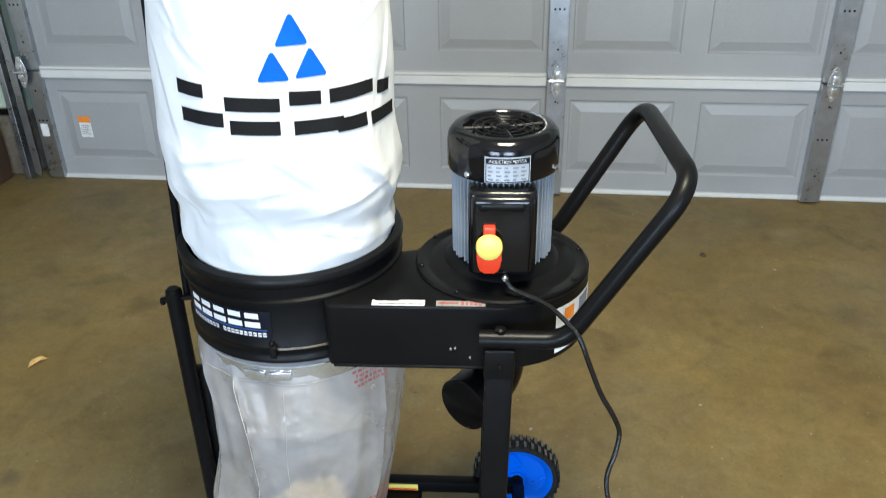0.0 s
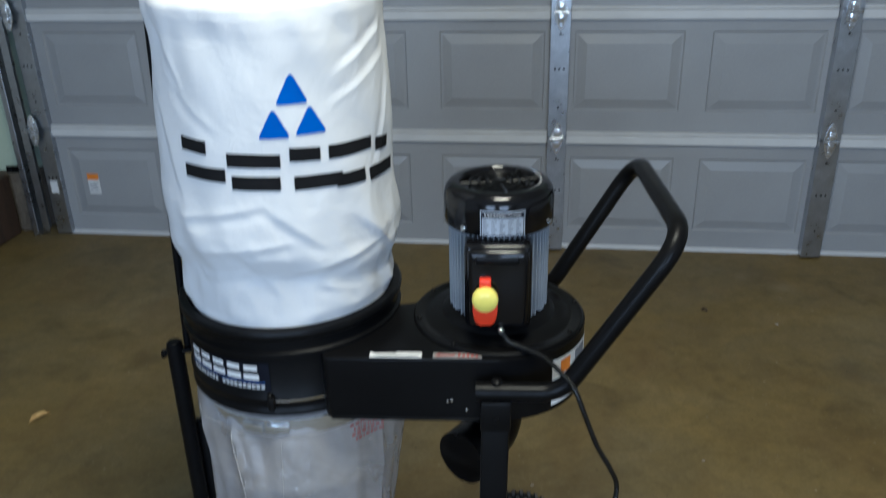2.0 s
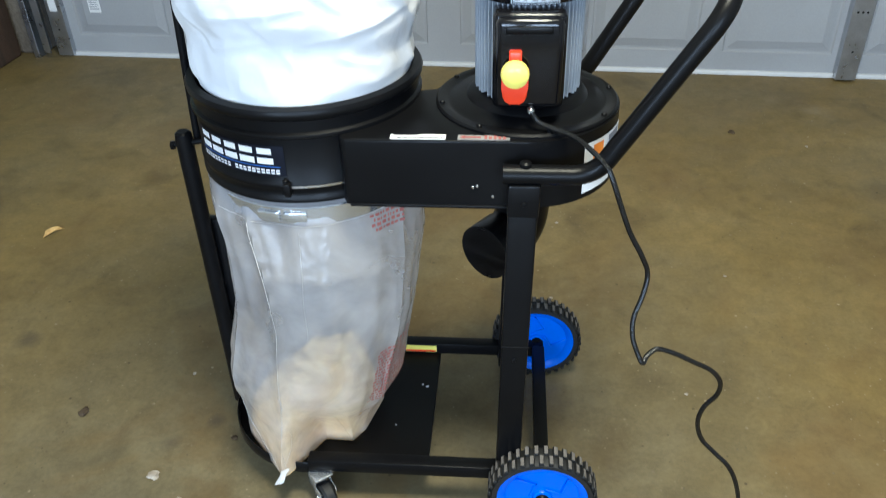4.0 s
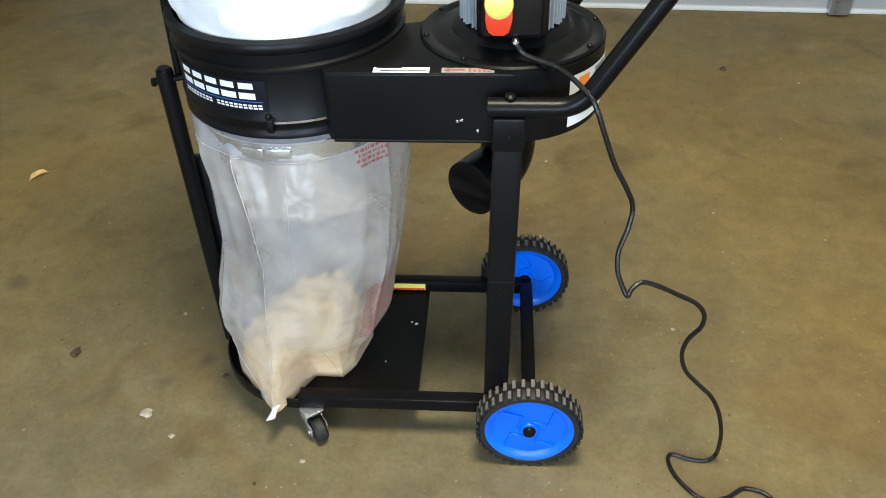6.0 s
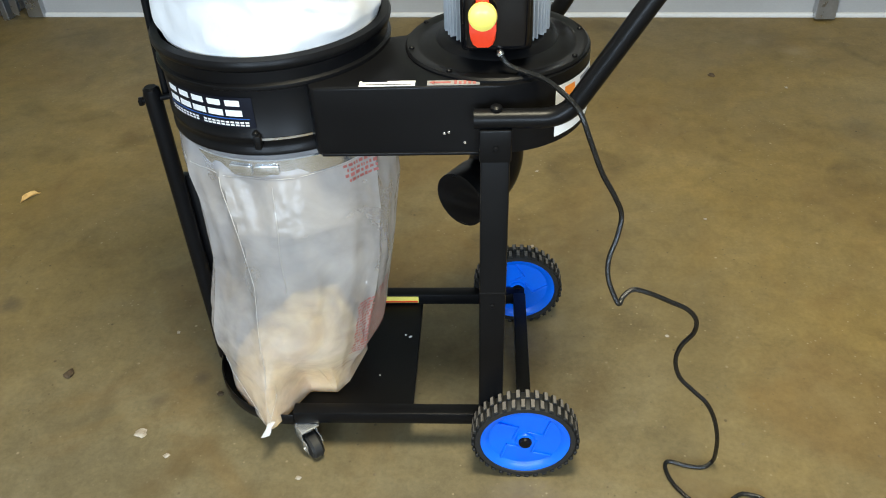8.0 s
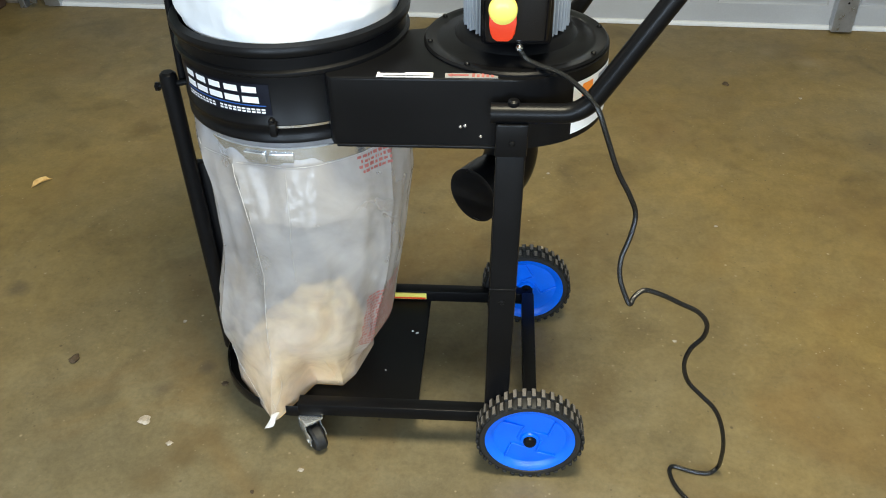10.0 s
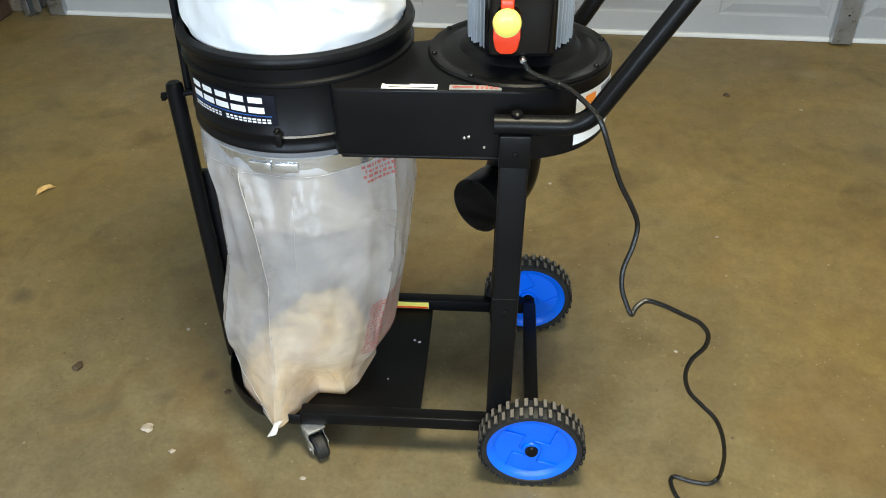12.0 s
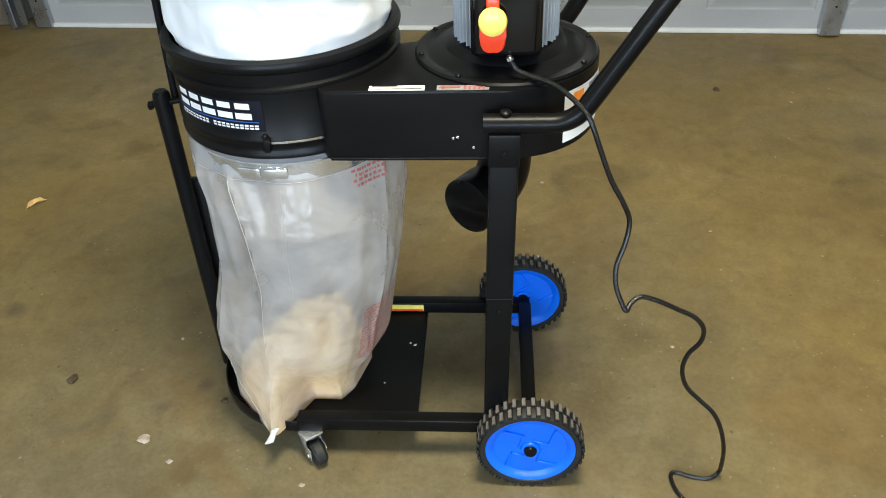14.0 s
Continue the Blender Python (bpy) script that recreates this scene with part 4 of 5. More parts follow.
# casters
def caster(x, y, turn):
    c = new("caster")
    c.empty_display_size = 0.05
    c.parent = collector
    c.location, c.rotation_euler, c.scale = (x, y, 0), (0, 0, radians(turn)), (1.25, 1.25, 1.0)
    bm = bmesh.new()
    box(bm, (-0.022, -0.016, 0.068), (0.022, 0.016, 0.0735), 0.002)
    lathe(bm, [(0.015, 0.058), (0.017, 0.060), (0.017, 0.068)], (0, 0, 0), 24)
    for s in (-1, 1):
        box(bm, (-0.013, s * 0.0135 - 0.001, 0.03), (0.014, s * 0.0135 + 0.001, 0.060), 0.0008, pose(0, 0, 0) @ Matrix.Shear("XY", 4, (0.0, 0.0)))
        box(bm, (0.006, s * 0.0135 - 0.001, 0.015), (0.028, s * 0.0135 + 0.001, 0.045), 0.0008)
    part("fork", bm, M_ZINC, c, "bright zinc caster fork")
    bm = bmesh.new()
    m = pose(0, 0, 0, 90)
    lathe(bm, [(0.006, -0.010), (0.021, -0.010), (0.0248, -0.006), (0.0248, 0.006), (0.021, 0.010), (0.006, 0.010)], (0.020, 0, 0.025), 32, m)
    part("caster_wheel", bm, M_RUBBER, c, "small black caster wheel")
    bm = bmesh.new()
    rod(bm, (0.020, -0.017, 0.025), (0.020, 0.017, 0.025), 0.004, 8)
    part("caster_pin", bm, M_CHROME, c)


caster(-0.378, 0.010, -52)
caster(-0.365, 0.345, 20)

# ---- filter bag ----
BAGC = DRUM + Vector((0.002, -0.002, 0))
BZ0, BZ1 = 0.846, 1.358
PROFILE = [(0.846, 0.176), (0.880, 0.177), (0.910, 0.179), (0.940, 0.184), (0.972, 0.191), (1.0, 0.193), (1.06, 0.190), (1.15, 0.188), (1.25, 0.184), (1.30, 0.182), (1.335, 0.183), (1.349, 0.182), (1.355, 0.179), (1.358, 0.174)]
CREASES = [(1.35, 1.30, 0.75, 1.245, 2.8), (1.40, 1.26, 0.70, 1.20, 2.2), (1.45, 1.22, 1.20, 1.08, 2.2), (-0.85, 1.33, -0.50, 1.22, 2.8), (-0.75, 1.25, -0.20, 1.17, 1.7),
           (-0.90, 1.20, -0.60, 1.06, 2.2), (-0.70, 1.03, 0.10, 1.06, 2.8), (0.10, 1.06, 0.60, 0.98, 2.8), (-0.50, 0.98, 0.30, 1.00, 2.8), (0.20, 0.94, 1.20, 0.97, 3.3),
           (-0.60, 0.93, 0.00, 0.95, 2.8), (-0.20, 1.00, 0.20, 0.90, 2.2), (0.90, 1.02, 1.40, 0.93, 2.8), (-1.00, 1.00, -0.50, 0.92, 2.8), (0.50, 0.92, 0.90, 0.89, 2.2)]


def crease(a, z):
    """Sharp tucks in the cloth, each a ridge with a hollow on its lower side."""
    h = 0.0
    for a0, z0, a1, z1, k in CREASES:
        p, q = Vector((a0 * 0.19, z0)), Vector((a1 * 0.19, z1))
        d, w = q - p, Vector((a * 0.19, z)) - p
        t = w.dot(d) / d.length_squared
        if -0.15 < t < 1.15:
            n = (d.x * w.y - d.y * w.x) / d.length
            fade = ramp01(-0.15, 0.25, t) * ramp01(1.15, 0.75, t)
            h += fade * k * 0.0008 * (math.exp(-abs(n) / 0.006) - 0.8 * math.exp(-((n + 0.012) / 0.009) ** 2))
    return h


def bag_radius(a, z):
    """The cloth's radius at an angle (0: front, + towards the motor) and height: sagging over the neck, with folds."""
    a = (a + math.pi) % (2 * math.pi) - math.pi
    r = float(np.interp(max(z + 0.018 * math.sin(a) * ramp01(0.86, 0.92, z) * ramp01(1.2, 1.05, z), 0.846), [p[0] for p in PROFILE], [p[1] for p in PROFILE]))
    sag = 0.020 * math.cos(a * 2 + 0.6)
    bulge = 0.003 * math.exp(-((z - 0.965 - sag) / 0.02) ** 2) - 0.004 * math.exp(-((z - 0.925 - sag) / 0.018) ** 2)
    p = Vector((math.sin(a) * 2.2, math.cos(a) * 2.2, z * 5.5))
    low = 1 - ramp01(0.98, 1.10, z)
    high = ramp01(1.18, 1.34, z)
    folds = noise.noise(p + Vector((3.1, 0, a * 0.9 + z * 3))) * (0.0035 + 0.006 * low + 0.004 * high)
    skew = noise.noise(Vector((math.sin(a) * 5 + z * 9, math.cos(a) * 5 - z * 6, z * 8))) * (0.0015 + 0.0035 * low + 0.0025 * high)
    ridge = (1 - abs(noise.noise(Vector((math.sin(a) * 3.2 - z * 4, math.cos(a) * 3.2, z * 10 + a)))) * 2.2) * 0.0018 * (low * 1.2 + 0.25 + high * 0.7)
    ease = ramp01(0.846, 0.872, z)
    return r + (bulge + folds + skew + ridge + crease(a, z)) * ease


def rim_lift(a):
    """The upper seam stands up in two ears at the sides and sags at the front."""
    return 0.013 * math.exp(-((abs(a if a < math.pi else a - 2 * math.pi) - 1.5) / 0.16) ** 2) - 0.010 * max(0, math.cos(a)) + 0.004 * noise.noise(Vector((math.sin(a) * 3, math.cos(a) * 3, 8.0)))


def on_bag(a, z, off=0.0):
    r = bag_radius(a, z) + off
    return BAGC + Vector((r * math.sin(a) + 0.006 * ramp01(1.05, 1.3, z), -r * math.cos(a), z + rim_lift(a) * ramp01(1.29, 1.356, z)))


bm = bmesh.new()
NA, NZ = 300, 170
rows = []
for j in range(NZ + 1):
    z = BZ0 + (BZ1 - BZ0) * j / NZ
    rows.append([bm.verts.new(on_bag(2 * math.pi * k / NA, z)) for k in range(NA)])
# top: a flat lid that is drawn up to the hook, with slack folds
hook = local(-0.452, 1.556, 0) - BAGC
for j in range(1, 19):
    s = 1 - j / 19
    row = []
    for k in range(NA):
        a = 2 * math.pi * k / NA
        e = bag_radius(a, BZ1)
        x, y = e * s * math.sin(a), -e * s * math.cos(a)
        x, y = x + hook.x * (1 - s), y + hook.y * (1 - s)
        d = math.hypot(x - hook.x, y - hook.y)
        z = BZ1 + rim_lift(a) * ramp01(0.75, 1.0, s) + 0.014 * (1 - s) - 0.009 * math.sin(math.pi * min(1, s * 1.05)) * (0.8 + 0.5 * math.cos(a - 0.4)) + 0.030 * math.exp(-(d / 0.075) ** 1.3)
        z += 0.014 * noise.noise(Vector((x * 14, y * 14, 4.0))) * s * (1 - s ** 6) + 0.012 * math.exp(-((math.sin(a - 1.2) * d) / 0.012) ** 2) * (1 - s) * (math.cos(a - 1.2) > 0)
        row.append(bm.verts.new(BAGC + Vector((x + 0.006 * s, y, z))))
    rows.append(row)
for p, q in zip(rows, rows[1:]):
    for k in range(NA):
        bm.faces.new((p[k], p[(k + 1) % NA], q[(k + 1) % NA], q[k]))
bm.faces.new(rows[-1])
fbag = part("filter_bag", bm, M_CLOTH, collector, "white cloth filter bag with blue and black print")
# cloth strap folded over the hanger
bm = bmesh.new()
hw = BAGC + hook
rows = []
for k in range(13):
    t = k / 12
    ang = math.pi * t
    y, z = -0.024 * math.cos(ang), BZ1 + 0.012 + 0.034 * math.sin(ang)
    rows.append([bm.verts.new((hw.x + x + 0.004 * math.sin(5 * t + x * 60), hw.y + y - 0.12 * (x + 0.02) * (1 - t), z - 0.30 * max(0, x) * (1 - t) + 0.003 * math.sin(x * 150 + 4 * t))) for x in (-0.026, -0.013, 0.0, 0.013, 0.026, 0.040)])
for p, q in zip(rows, rows[1:]):
    for k in range(5):
        bm.faces.new((p[k], p[k + 1], q[k + 1], q[k]))
bmesh.ops.solidify(bm, geom=bm.faces[:], thickness=0.003)
part("hanging_loop", bm, M_CLOTH, fbag, "folded white cloth loop over the hanger")


def bag_quad(bm, corners, n=10):
    """A printed patch on the cloth from four (angle, height) corners."""
    a, b, c, d = [Vector(p) for p in corners]
    g = [[bm.verts.new(on_bag(*((a * (1 - u) + b * u) * (1 - v) + (d * (1 - u) + c * u) * v), 0.0014)) for u in (i / n for i in range(n + 1))] for v in (j / n for j in range(n + 1))]
    for r0, r1 in zip(g, g[1:]):
        for k in range(n):
            bm.faces.new((r0[k], r0[k + 1], r1[k + 1], r1[k]))


def bag_triangle(a, z, w, h):
    """A blue triangle with soft corners."""
    bm = bmesh.new()
    n = 24
    pts = []
    vs = [Vector((-w / 2, 0)), Vector((w / 2, 0)), Vector((0, h))]
    for k in range(3):
        p, q, r = vs[k - 1], vs[k], vs[(k + 1) % 3]
        u, v = (p - q).normalized() * 0.10 * w, (r - q).normalized() * 0.10 * w
        for s in (0, 0.33, 0.67, 1):
            pts.append((1 - s) ** 2 * (q + u) + 2 * s * (1 - s) * q + s * s * (q + v))
        for s in range(1, 6):
            pts.append((q + v).lerp(r + (q - r).normalized() * 0.10 * w, s / 6))
    cx = Vector((0, h * 0.36))
    rings = [[bm.verts.new(on_bag(a + (cx + (p - cx) * t).x, z + (cx + (p - cx) * t).y, 0.0014)) for p in pts] for t in (1, 0.75, 0.5, 0.25)]
    mid = bm.verts.new(on_bag(a + cx.x, z + cx.y, 0.0014))
    m = len(pts)
    for p, q in zip(rings, rings[1:]):
        for k in range(m):
            bm.faces.new((p[k], p[(k + 1) % m], q[(k + 1) % m], q[k]))
    for k in range(m):
        bm.faces.new((rings[-1][k], rings[-1][(k + 1) % m], mid))
    part("blue_triangle", bm, M_BLUE_INK, fbag, "printed blue triangle")


bag_triangle(0.384, 1.2095, 0.262, 0.047)
bag_triangle(0.234, 1.1620, 0.250, 0.045)
bag_triangle(0.518, 1.1640, 0.262, 0.044)
# a row of plain black bars, two to a block
for a0, a1, b0, b1, z0, z1 in ((-0.568, -0.31, -0.545, -0.165, 1.100, 1.162), (-0.145, 0.268, -0.118, 0.258, 1.087, 1.142), (0.338, 0.58, 0.362, 0.756, 1.082, 1.147), (0.648, 1.11, 0.70, 1.00, 1.076, 1.143), (1.18, 1.38, 1.06, 1.48, 1.069, 1.132)):
    for q in (((b0, z0), (b1, z0 - 0.003), (b1, z0 + 0.018), (b0, z0 + 0.021)), ((a0, z1 - 0.021), (a1, z1 - 0.024), (a1, z1 - 0.004), (a0, z1))):
        bm = bmesh.new()
        bag_quad(bm, q, 10)
        part("black_bar", bm, M_BLACK_INK, fbag, "printed black bar")

# ---- clear waste bag, clamp band and what is in it ----
bm = bmesh.new()
lathe(bm, [(0.1825, 0.643), (0.1842, 0.645), (0.1842, 0.674), (0.1825, 0.676)], DRUM, 80, close=False)
band = part("clamp_band", bm, M_ZINC, collector, "bright steel strap round the waste bag")
bm = bmesh.new()
for a in (-0.22, 0.02):
    box(bm, (-0.022, -0.003, -0.010), (0.018, 0.003, 0.008), 0.003, Matrix.Translation(DRUM + Vector((0.1855 * math.sin(a), -0.1855 * math.cos(a), 0.660))) @ pose(0, 0, 0, 0, 0, math.degrees(a)))
part("buckle", bm, M_ZINC, band)
bm = bmesh.new()
lathe(bm, [(0.172, 0.69), (0.172, 0.652), (0.168, 0.652), (0.168, 0.69)], DRUM, 64, close=False)
part("drum_neck", bm, M_GALV, drum, "bare steel lower neck")

top_c, c1, c2, c3, c4 = DRUM, local(-0.444, 1.515, 0), local(-0.450, 1.505, 0), local(-0.482, 1.500, 0), local(-0.500, 1.495, 0)
LEVELS = [(0.690, top_c, 0.1805), (0.655, top_c, 0.182), (0.640, top_c, 0.183), (0.55, c1, 0.180), (0.44, c2, 0.173), (0.30, c3, 0.175), (0.17, c4, 0.170), (0.080, c4, 0.165)]
FOOT = [(-2.75, local(-0.66, 1.50, 0)), (-2.10, local(-0.630, 1.415, 0)), (-1.66, local(-0.524, 1.306, 0)), (-1.42, local(-0.470, 1.418, 0)), (-1.05, local(-0.412, 1.420, 0)), (-0.45, local(-0.392, 1.455, 0)),
        (0.3, local(-0.372, 1.55, 0)), (1.0, local(-0.405, 1.61, 0)), (2.0, local(-0.55, 1.63, 0)), (2.8, local(-0.64, 1.58, 0))]


def foot_at(a):
    """The outline of the bag's folded bottom, by angle round it."""
    pts = FOOT + [(FOOT[0][0] + 2 * math.pi, FOOT[0][1])]
    if a < pts[0][0]:
        a += 2 * math.pi
    for (p, u), (q, w) in zip(pts, pts[1:]):
        if p <= a <= q:
            return u.lerp(w, (a - p) / (q - p))
    return pts[0][1]


def film_at(a, z):
    zs = [-l[0] for l in LEVELS]
    cx, cy, r = (float(np.interp(-z, zs, [l[k][j] if k == 1 else l[2] for l in LEVELS])) for k, j in ((1, 0), (1, 1), (2, 0)))
    # gusset folds hang from the strap and fade out lower down
    drop = ramp01(0.68, 0.62, z)
    # loose over the strap on the side of the support tube
    r += 0.009 * math.exp(-((abs(a) - 2.9) / 0.55) ** 2) * ramp01(0.56, 0.63, z)
    p = Vector((math.cos(a) * 1.6, math.sin(a) * 1.6, z * 2.2))
    r += drop * (0.006 * noise.noise(p * 1.3) + 0.004 * noise.noise(Vector((math.cos(a) * 5, math.sin(a) * 5, z * 4 + a))))
    r += drop * 0.0035 * (1 - 2.4 * abs(noise.noise(Vector((math.cos(a) * 4 + z * 2, math.sin(a) * 4, z * 5)))))
    for af, w in ((-2.02 + 0.72 * (0.64 - z), 0.05), (-2.45, 0.06), (-0.55, 0.05)):
        d = (a - af + math.pi) % (2 * math.pi) - math.pi
        r += drop * 0.010 * math.exp(-abs(d) / w) * ramp01(0.12, 0.3, z)
    q = Vector((cx + r * math.cos(a), cy + r * math.sin(a), z))
    f = foot_at(a)
    t = ramp01(0.30 - 0.06 * math.exp(-((a + 0.4) / 0.5) ** 2), 0.095, z) ** 1.1
    g = q.lerp(Vector((f.x, f.y, z)), t)
    return g


bm = bmesh.new()
NA, NZ = 180, 96
rows = [[bm.verts.new(film_at(-math.pi + 2 * math.pi * k / NA, 0.690 - (0.690 - 0.084) * j / NZ)) for k in range(NA)] for j in range(NZ + 1)]
for p, q in zip(rows, rows[1:]):
    for k in range(NA):
        bm.faces.new((p[k], p[(k + 1) % NA], q[(k + 1) % NA], q[k]))
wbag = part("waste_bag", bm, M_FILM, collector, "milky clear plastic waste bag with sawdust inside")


def film_patch(bm, a0, a1, z0, z1, off=0.0012, n=3):
    g = []
    for j in range(2):
        row = []
        for k in range(n + 1):
            a, z = a0 + (a1 - a0) * k / n, z0 + (z1 - z0) * j
            p = film_at(a, z)
            row.append(bm.verts.new(p + Vector((math.cos(a), math.sin(a), 0)) * off))
        g.append(row)
    for k in range(n):
        bm.faces.new((g[0][k], g[0][k + 1], g[1][k + 1], g[1][k]))


M_FOLD = material("folded_polythene", (0.48, 0.47, 0.46), (0.62, 0.61, 0.60), 0.4, scale=30, fine=200, bump=0.1)


def film_fold(points, width):
    """A doubled fold of the film: a narrow whitish ribbon along (angle, height) points."""
    width *= 0.24
    path = smooth_path([(a, z, 0) for a, z in points], 10)
    bm = bmesh.new()
    rows = []
    for k, p in enumerate(path):
        w = width * (0.35 + 0.65 * math.sin(math.pi * (k + 1) / (len(path) + 1))) * (0.8 + 0.5 * noise.noise(Vector((k * 0.35, points[0][0] * 9, 0))))
        row = []
        for j, off in ((-1, 0.0005), (0, 0.0014), (1, 0.0005)):
            q = film_at(p.x + j * w / 0.18, p.y)
            row.append(bm.verts.new(q + Vector((math.cos(p.x), math.sin(p.x), 0)) * off))
        rows.append(row)
    for p, q in zip(rows, rows[1:]):
        for k in range(2):
            bm.faces.new((p[k], p[k + 1], q[k + 1], q[k]))
    part("film_fold", bm, M_FOLD, wbag)


for pts, w in (([(-2.02, 0.64), (-1.93, 0.50), (-1.82, 0.36), (-1.70, 0.22), (-1.64, 0.11)], 0.0024), ([(-1.55, 0.63), (-1.60, 0.52), (-1.57, 0.43)], 0.0010),
               ([(-1.62, 0.21), (-1.60, 0.16), (-1.66, 0.10)], 0.0016), ([(-1.2, 0.19), (-1.15, 0.13), (-1.10, 0.09)], 0.0014), ([(-2.30, 0.20), (-2.05, 0.15), (-1.72, 0.095)], 0.0020), ([(-2.6, 0.645), (-1.57, 0.641), (-0.5, 0.646)], 0.0018)):
    film_fold(pts, w)
# the bag's twisted corner hangs over the deck's edge
bm = bmesh.new()
tail = [local(-0.521, 1.312, 0.104), local(-0.525, 1.304, 0.097), local(-0.528, 1.299, 0.090), local(-0.532, 1.295, 0.082)]
rows = []
for k, p in enumerate(tail):
    w = (0.009, 0.006, 0.008, 0.009)[k]
    rows.append([bm.verts.new(p + Vector((w * math.cos(t) + 0.004 * (k == 3) * math.sin(t), 0.35 * w * math.sin(t), 0.3 * w * math.cos(t)))) for t in [math.pi * j / 4 for j in range(8)]])
for p, q in zip(rows, rows[1:]):
    for j in range(8):
        bm.faces.new((p[j], p[(j + 1) % 8], q[(j + 1) % 8], q[j]))
bm.faces.new(rows[0]), bm.faces.new(rows[-1])
part("corner_tail", bm, M_FOLD, wbag, "whitish twisted bag corner")
rng = random.Random(4)
for name, z0, z1, a0, a1 in (("red_print", 0.22, 0.355, -0.76, -0.14), ("red_print", 0.612, 0.638, -0.90, -0.50)):
    bm = bmesh.new()
    z = z0
    while z < z1:
        a = a0 + rng.uniform(0, 0.05)
        while a < a1:
            w = rng.uniform(0.012, 0.045)
            film_patch(bm, a, min(a + w, a1), z, z + rng.uniform(0.0035, 0.0055), n=2)
            a += w + rng.uniform(0.008, 0.02)
        z += 0.0078
    part(name, bm, M_REDPRINT, wbag, "faded red unreadable print")

# sawdust: a heap in the bag's foot that leans up its far side
bm = bmesh.new()
rows = []
ND, NR = 150, 36
for j in range(NR):
    s = 1 - j / NR
    row = []
    for k in range(ND):
        a = -math.pi + 2 * math.pi * k / ND
        f = foot_at(a)
        c = Vector((c4.x + 0.02, c4.y + 0.0, 0))
        p = c.lerp(Vector((f.x, f.y, 0)), s * 0.985)
        h = 0.100 * (1 - s ** 4.0) + 0.135 * ramp01(-0.05, 0.16, (p - c).dot(Vector((0.75, 0.66, 0)))) * (1 - s ** 4)
        h *= 1 + 0.18 * noise.noise(Vector((p.x * 13, p.y * 13, 2))) + 0.05 * noise.noise(Vector((p.x * 42, p.y * 42, 7)))
        h += (0.005 * noise.noise(Vector((p.x * 50, p.y * 50, 5))) + 0.003 * noise.noise(Vector((p.x * 140, p.y * 140, 9)))) * (1 - s ** 8)
        row.append(bm.verts.new((p.x, p.y, 0.0815 + max(0, h) + (0.010 if j else 0))))
    rows.append(row)
for p, q in zip(rows, rows[1:]):
    for k in range(ND):
        bm.faces.new((p[k], p[(k + 1) % ND], q[(k + 1) % ND], q[k]))
bm.faces.new(rows[0][::-1]), bm.faces.new(rows[-1])
heap = thing("sawdust_heap", bm, M_DUST, "pale sawdust and shavings lying in the clear bag", "sawdust", "stuff")
heap.matrix_world = BASE

# ---- power cord ----
swb = BASE @ Vector((BX + 0.025, SY - 0.006, SZ0 + 0.002))
# it hangs free with the curls of its coil, and meets the floor beside the front wheel
CORD = [tuple(swb), (-0.060, 1.410, 0.820), (-0.013, 1.388, 0.812), (0.012, 1.365, 0.805), (0.034, 1.345, 0.792), (0.045, 1.334, 0.779), (0.060, 1.330, 0.740), (0.080, 1.330, 0.688), (0.102, 1.332, 0.646), (0.115, 1.335, 0.611),
        (0.111, 1.325, 0.577), (0.100, 1.310, 0.544), (0.101, 1.300, 0.513), (0.112, 1.293, 0.484), (0.121, 1.290, 0.469), (0.128, 1.300, 0.477), (0.144, 1.310, 0.483), (0.172, 1.315, 0.472), (0.207, 1.322, 0.450), (0.238, 1.330, 0.428),
        (0.257, 1.335, 0.400), (0.258, 1.340, 0.366), (0.242, 1.343, 0.332), (0.238, 1.345, 0.293), (0.251, 1.345, 0.252), (0.279, 1.340, 0.223), (0.304, 1.335, 0.199), (0.323, 1.333, 0.161), (0.337, 1.333, 0.108), (0.344, 1.343, 0.050),
        (0.346, 1.355, 0.012), (0.328, 1.345, 0.0045), (0.296, 1.346, 0.0045), (0.262, 1.354, 0.0045), (0.255, 1.334, 0.0045), (0.27, 1.295, 0.0045), (0.31, 1.255, 0.0045), (0.355, 1.262, 0.0045), (0.40, 1.288, 0.0045), (0.45, 1.24, 0.0045), (0.46, 1.0, 0.0045), (0.30, 0.7, 0.0045)]
bm = bmesh.new()
tube(bm, [INV @ p for p in smooth_path(CORD, 7)], 0.0042, 8)
part("power_cord", bm, M_CORD, collector, "black power cord hanging in curls down to the floor")

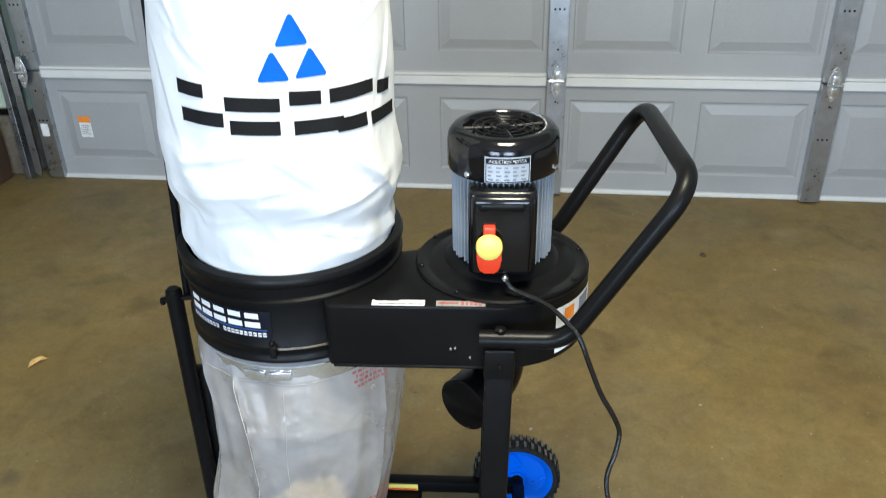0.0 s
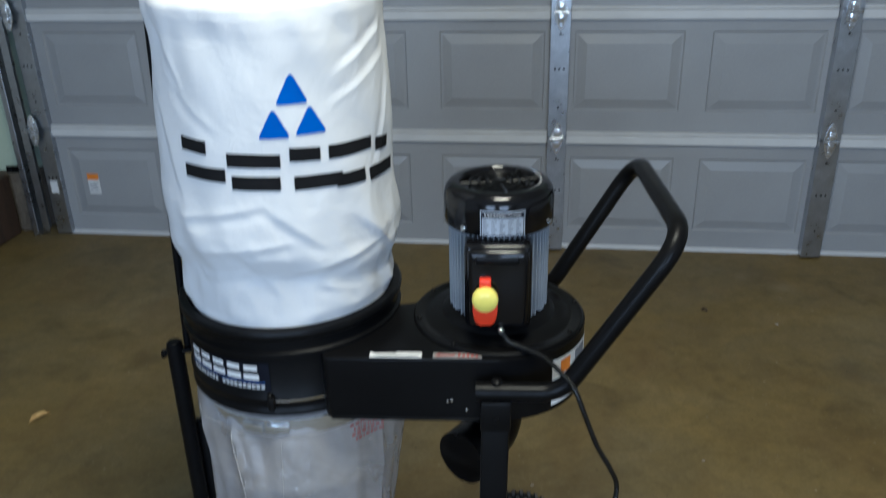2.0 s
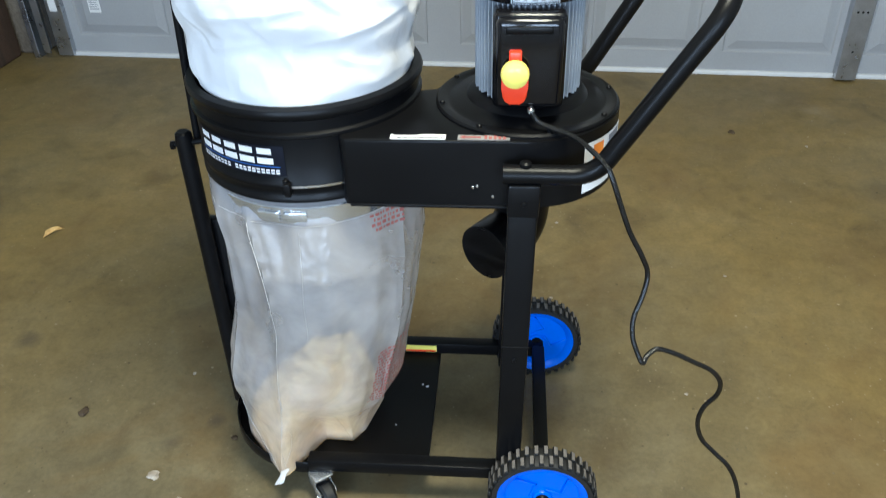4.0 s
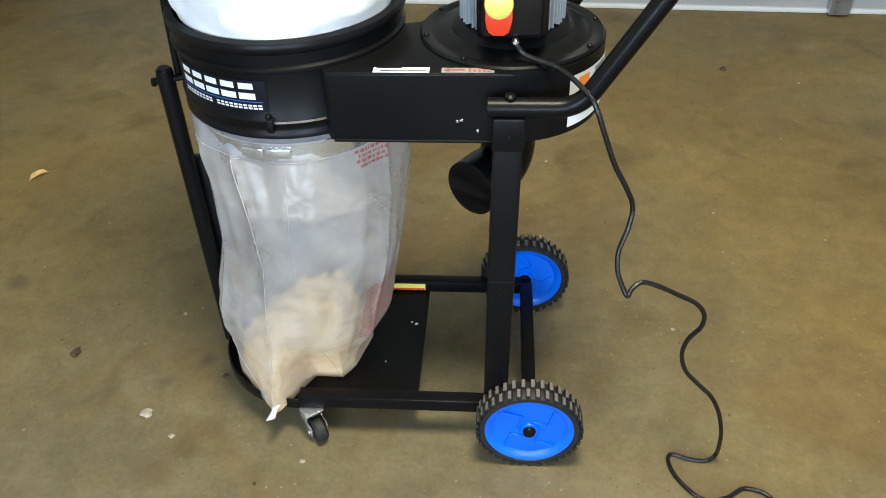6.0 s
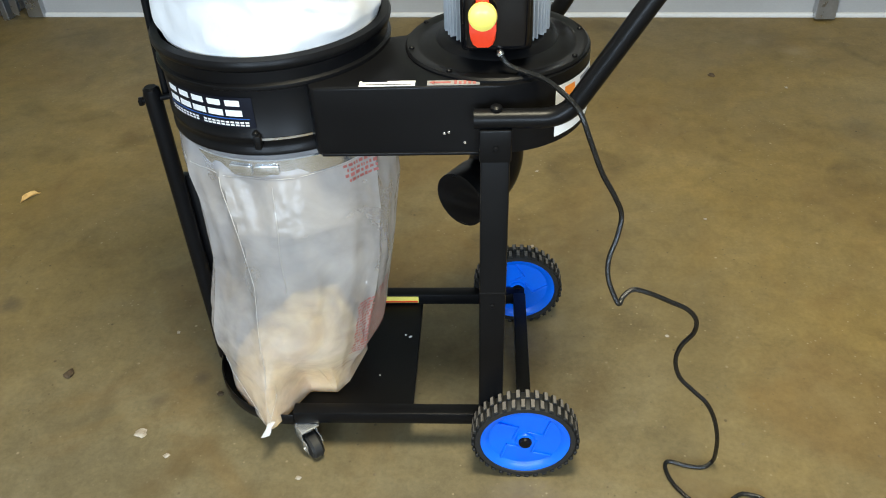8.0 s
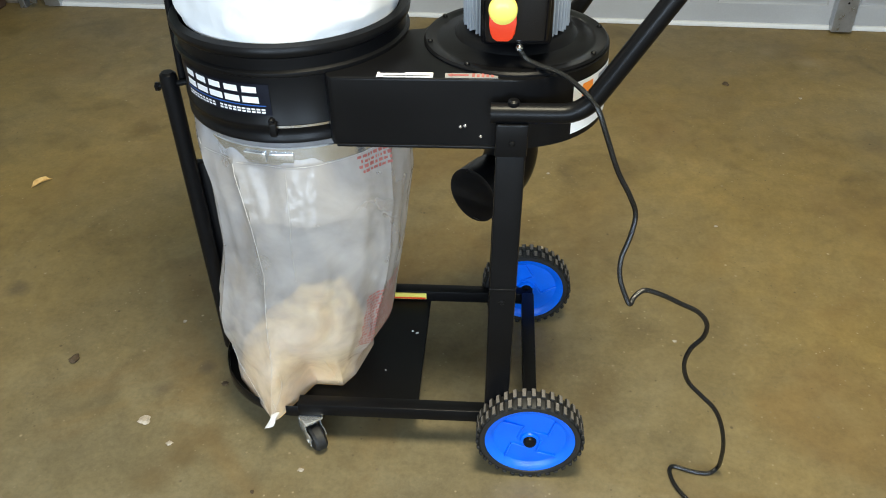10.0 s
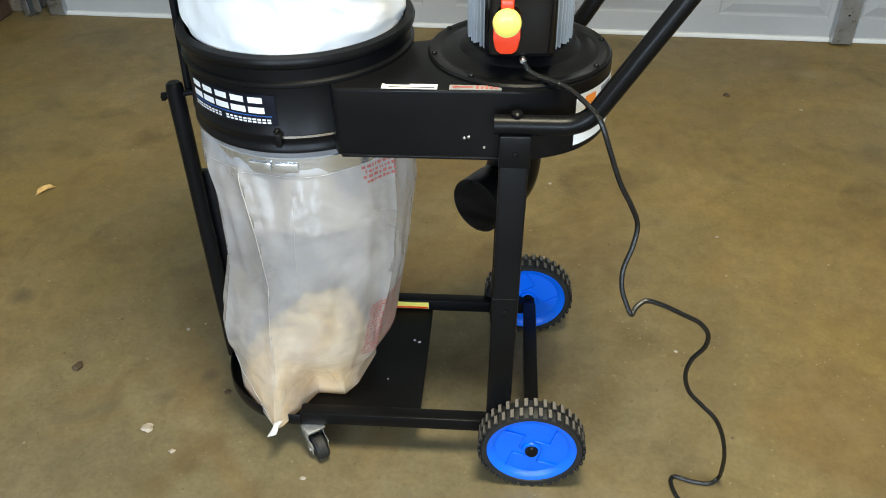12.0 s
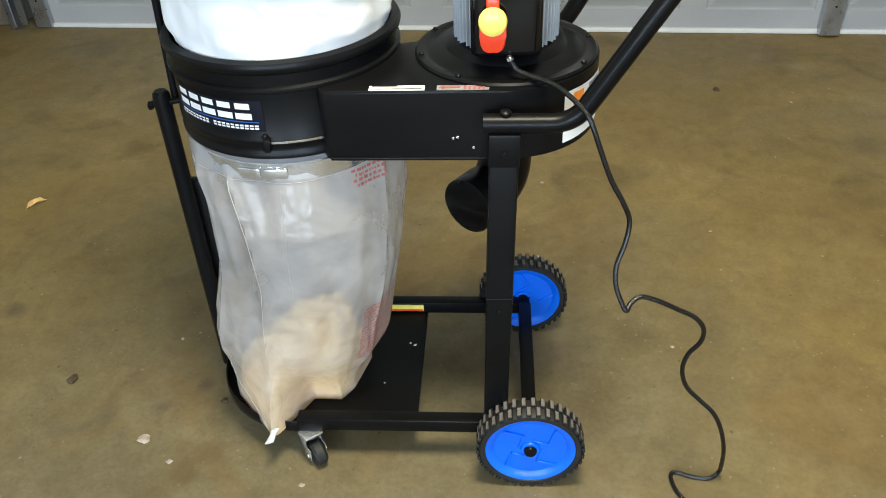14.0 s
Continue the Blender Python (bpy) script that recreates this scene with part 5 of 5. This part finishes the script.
# ---- litter on the floor ----
bm = bmesh.new()
pts = [(0.062 * t, 0.012 * math.sin(math.pi * t) * (1 + 0.3 * math.sin(9 * t))) for t in [k / 10 for k in range(11)]]
up = [bm.verts.new((x, w, 0.004 + 0.010 * math.sin(math.pi * x / 0.062) + 0.006 * (w > 0.006))) for x, w in pts]
mid = [bm.verts.new((x, 0.001 * math.sin(60 * x), 0.002 + 0.004 * math.sin(math.pi * x / 0.062))) for x, w in pts]
dn = [bm.verts.new((x, -w, 0.005 + 0.008 * math.sin(math.pi * x / 0.062))) for x, w in pts]
for a, b in ((up, mid), (mid, dn)):
    for k in range(10):
        bm.faces.new([v for v in dict.fromkeys((a[k], a[k + 1], b[k + 1], b[k]))])
leaf = thing("dry_leaf", bm, M_LEAF, "curled dry tan leaf lying on the concrete", "leaf")
leaf.matrix_world = pose(-1.570, 2.185, 0.0, 0, 0, 56) @ Matrix.Diagonal((1.1, 0.75, 1.0, 1))


def crumb(x, y, size, mat, name, label, seed, z=0.0):
    bm = bmesh.new()
    bmesh.ops.create_icosphere(bm, subdivisions=2, radius=size)
    for v in bm.verts:
        k = 1 + 0.7 * noise.noise(v.co * (1.3 / size) + Vector((seed * 3.1, 0, 0)))
        v.co = Vector((v.co.x * k * 1.2, v.co.y * k, max(-0.3 * size, v.co.z * k * 0.45)))
    zmin = min(v.co.z for v in bm.verts)
    for v in bm.verts:
        v.co.z -= zmin
    ob = thing(name, bm, mat, label, "debris", group="floor litter")
    ob.matrix_world = pose(x, y, z, 0, 0, seed * 50)


for k, (x, y, s) in enumerate(((-0.834, 1.347, 0.013), (-0.758, 1.296, 0.007), (-0.87, 1.66, 0.005), (0.455, 2.200, 0.005), (-0.47, 1.262, 0.006), (-0.02, 2.05, 0.006), (0.30, 1.72, 0.005), (0.85, 3.02, 0.006), (-0.014, 2.43, 0.006))):
    crumb(x, y, s * 0.8, M_CRUMB, "wood_chip", "small pale wood chip on the floor", k)
for k, (x, y, s) in enumerate(((-1.076, 1.505, 0.014), (0.608, 3.11, 0.013), (-0.70, 1.47, 0.008), (1.10, 2.6, 0.010), (-0.55, 1.20, 0.005))):
    crumb(x, y, s * 0.8, M_DARKCRUMB, "dirt_lump", "small dark lump of dirt on the floor", k + 20)
for x, y, size in ((-0.190, 0.253, 0.0022), (-0.179, 0.247, 0.003), (-0.235, 0.130, 0.0018)):
    p = BASE @ Vector((x, y, 0.081))
    crumb(p.x, p.y, size, M_PAPER, "sawdust_crumb", "tiny pale crumb lying on the black deck plate", round(size * 10000), p.z)
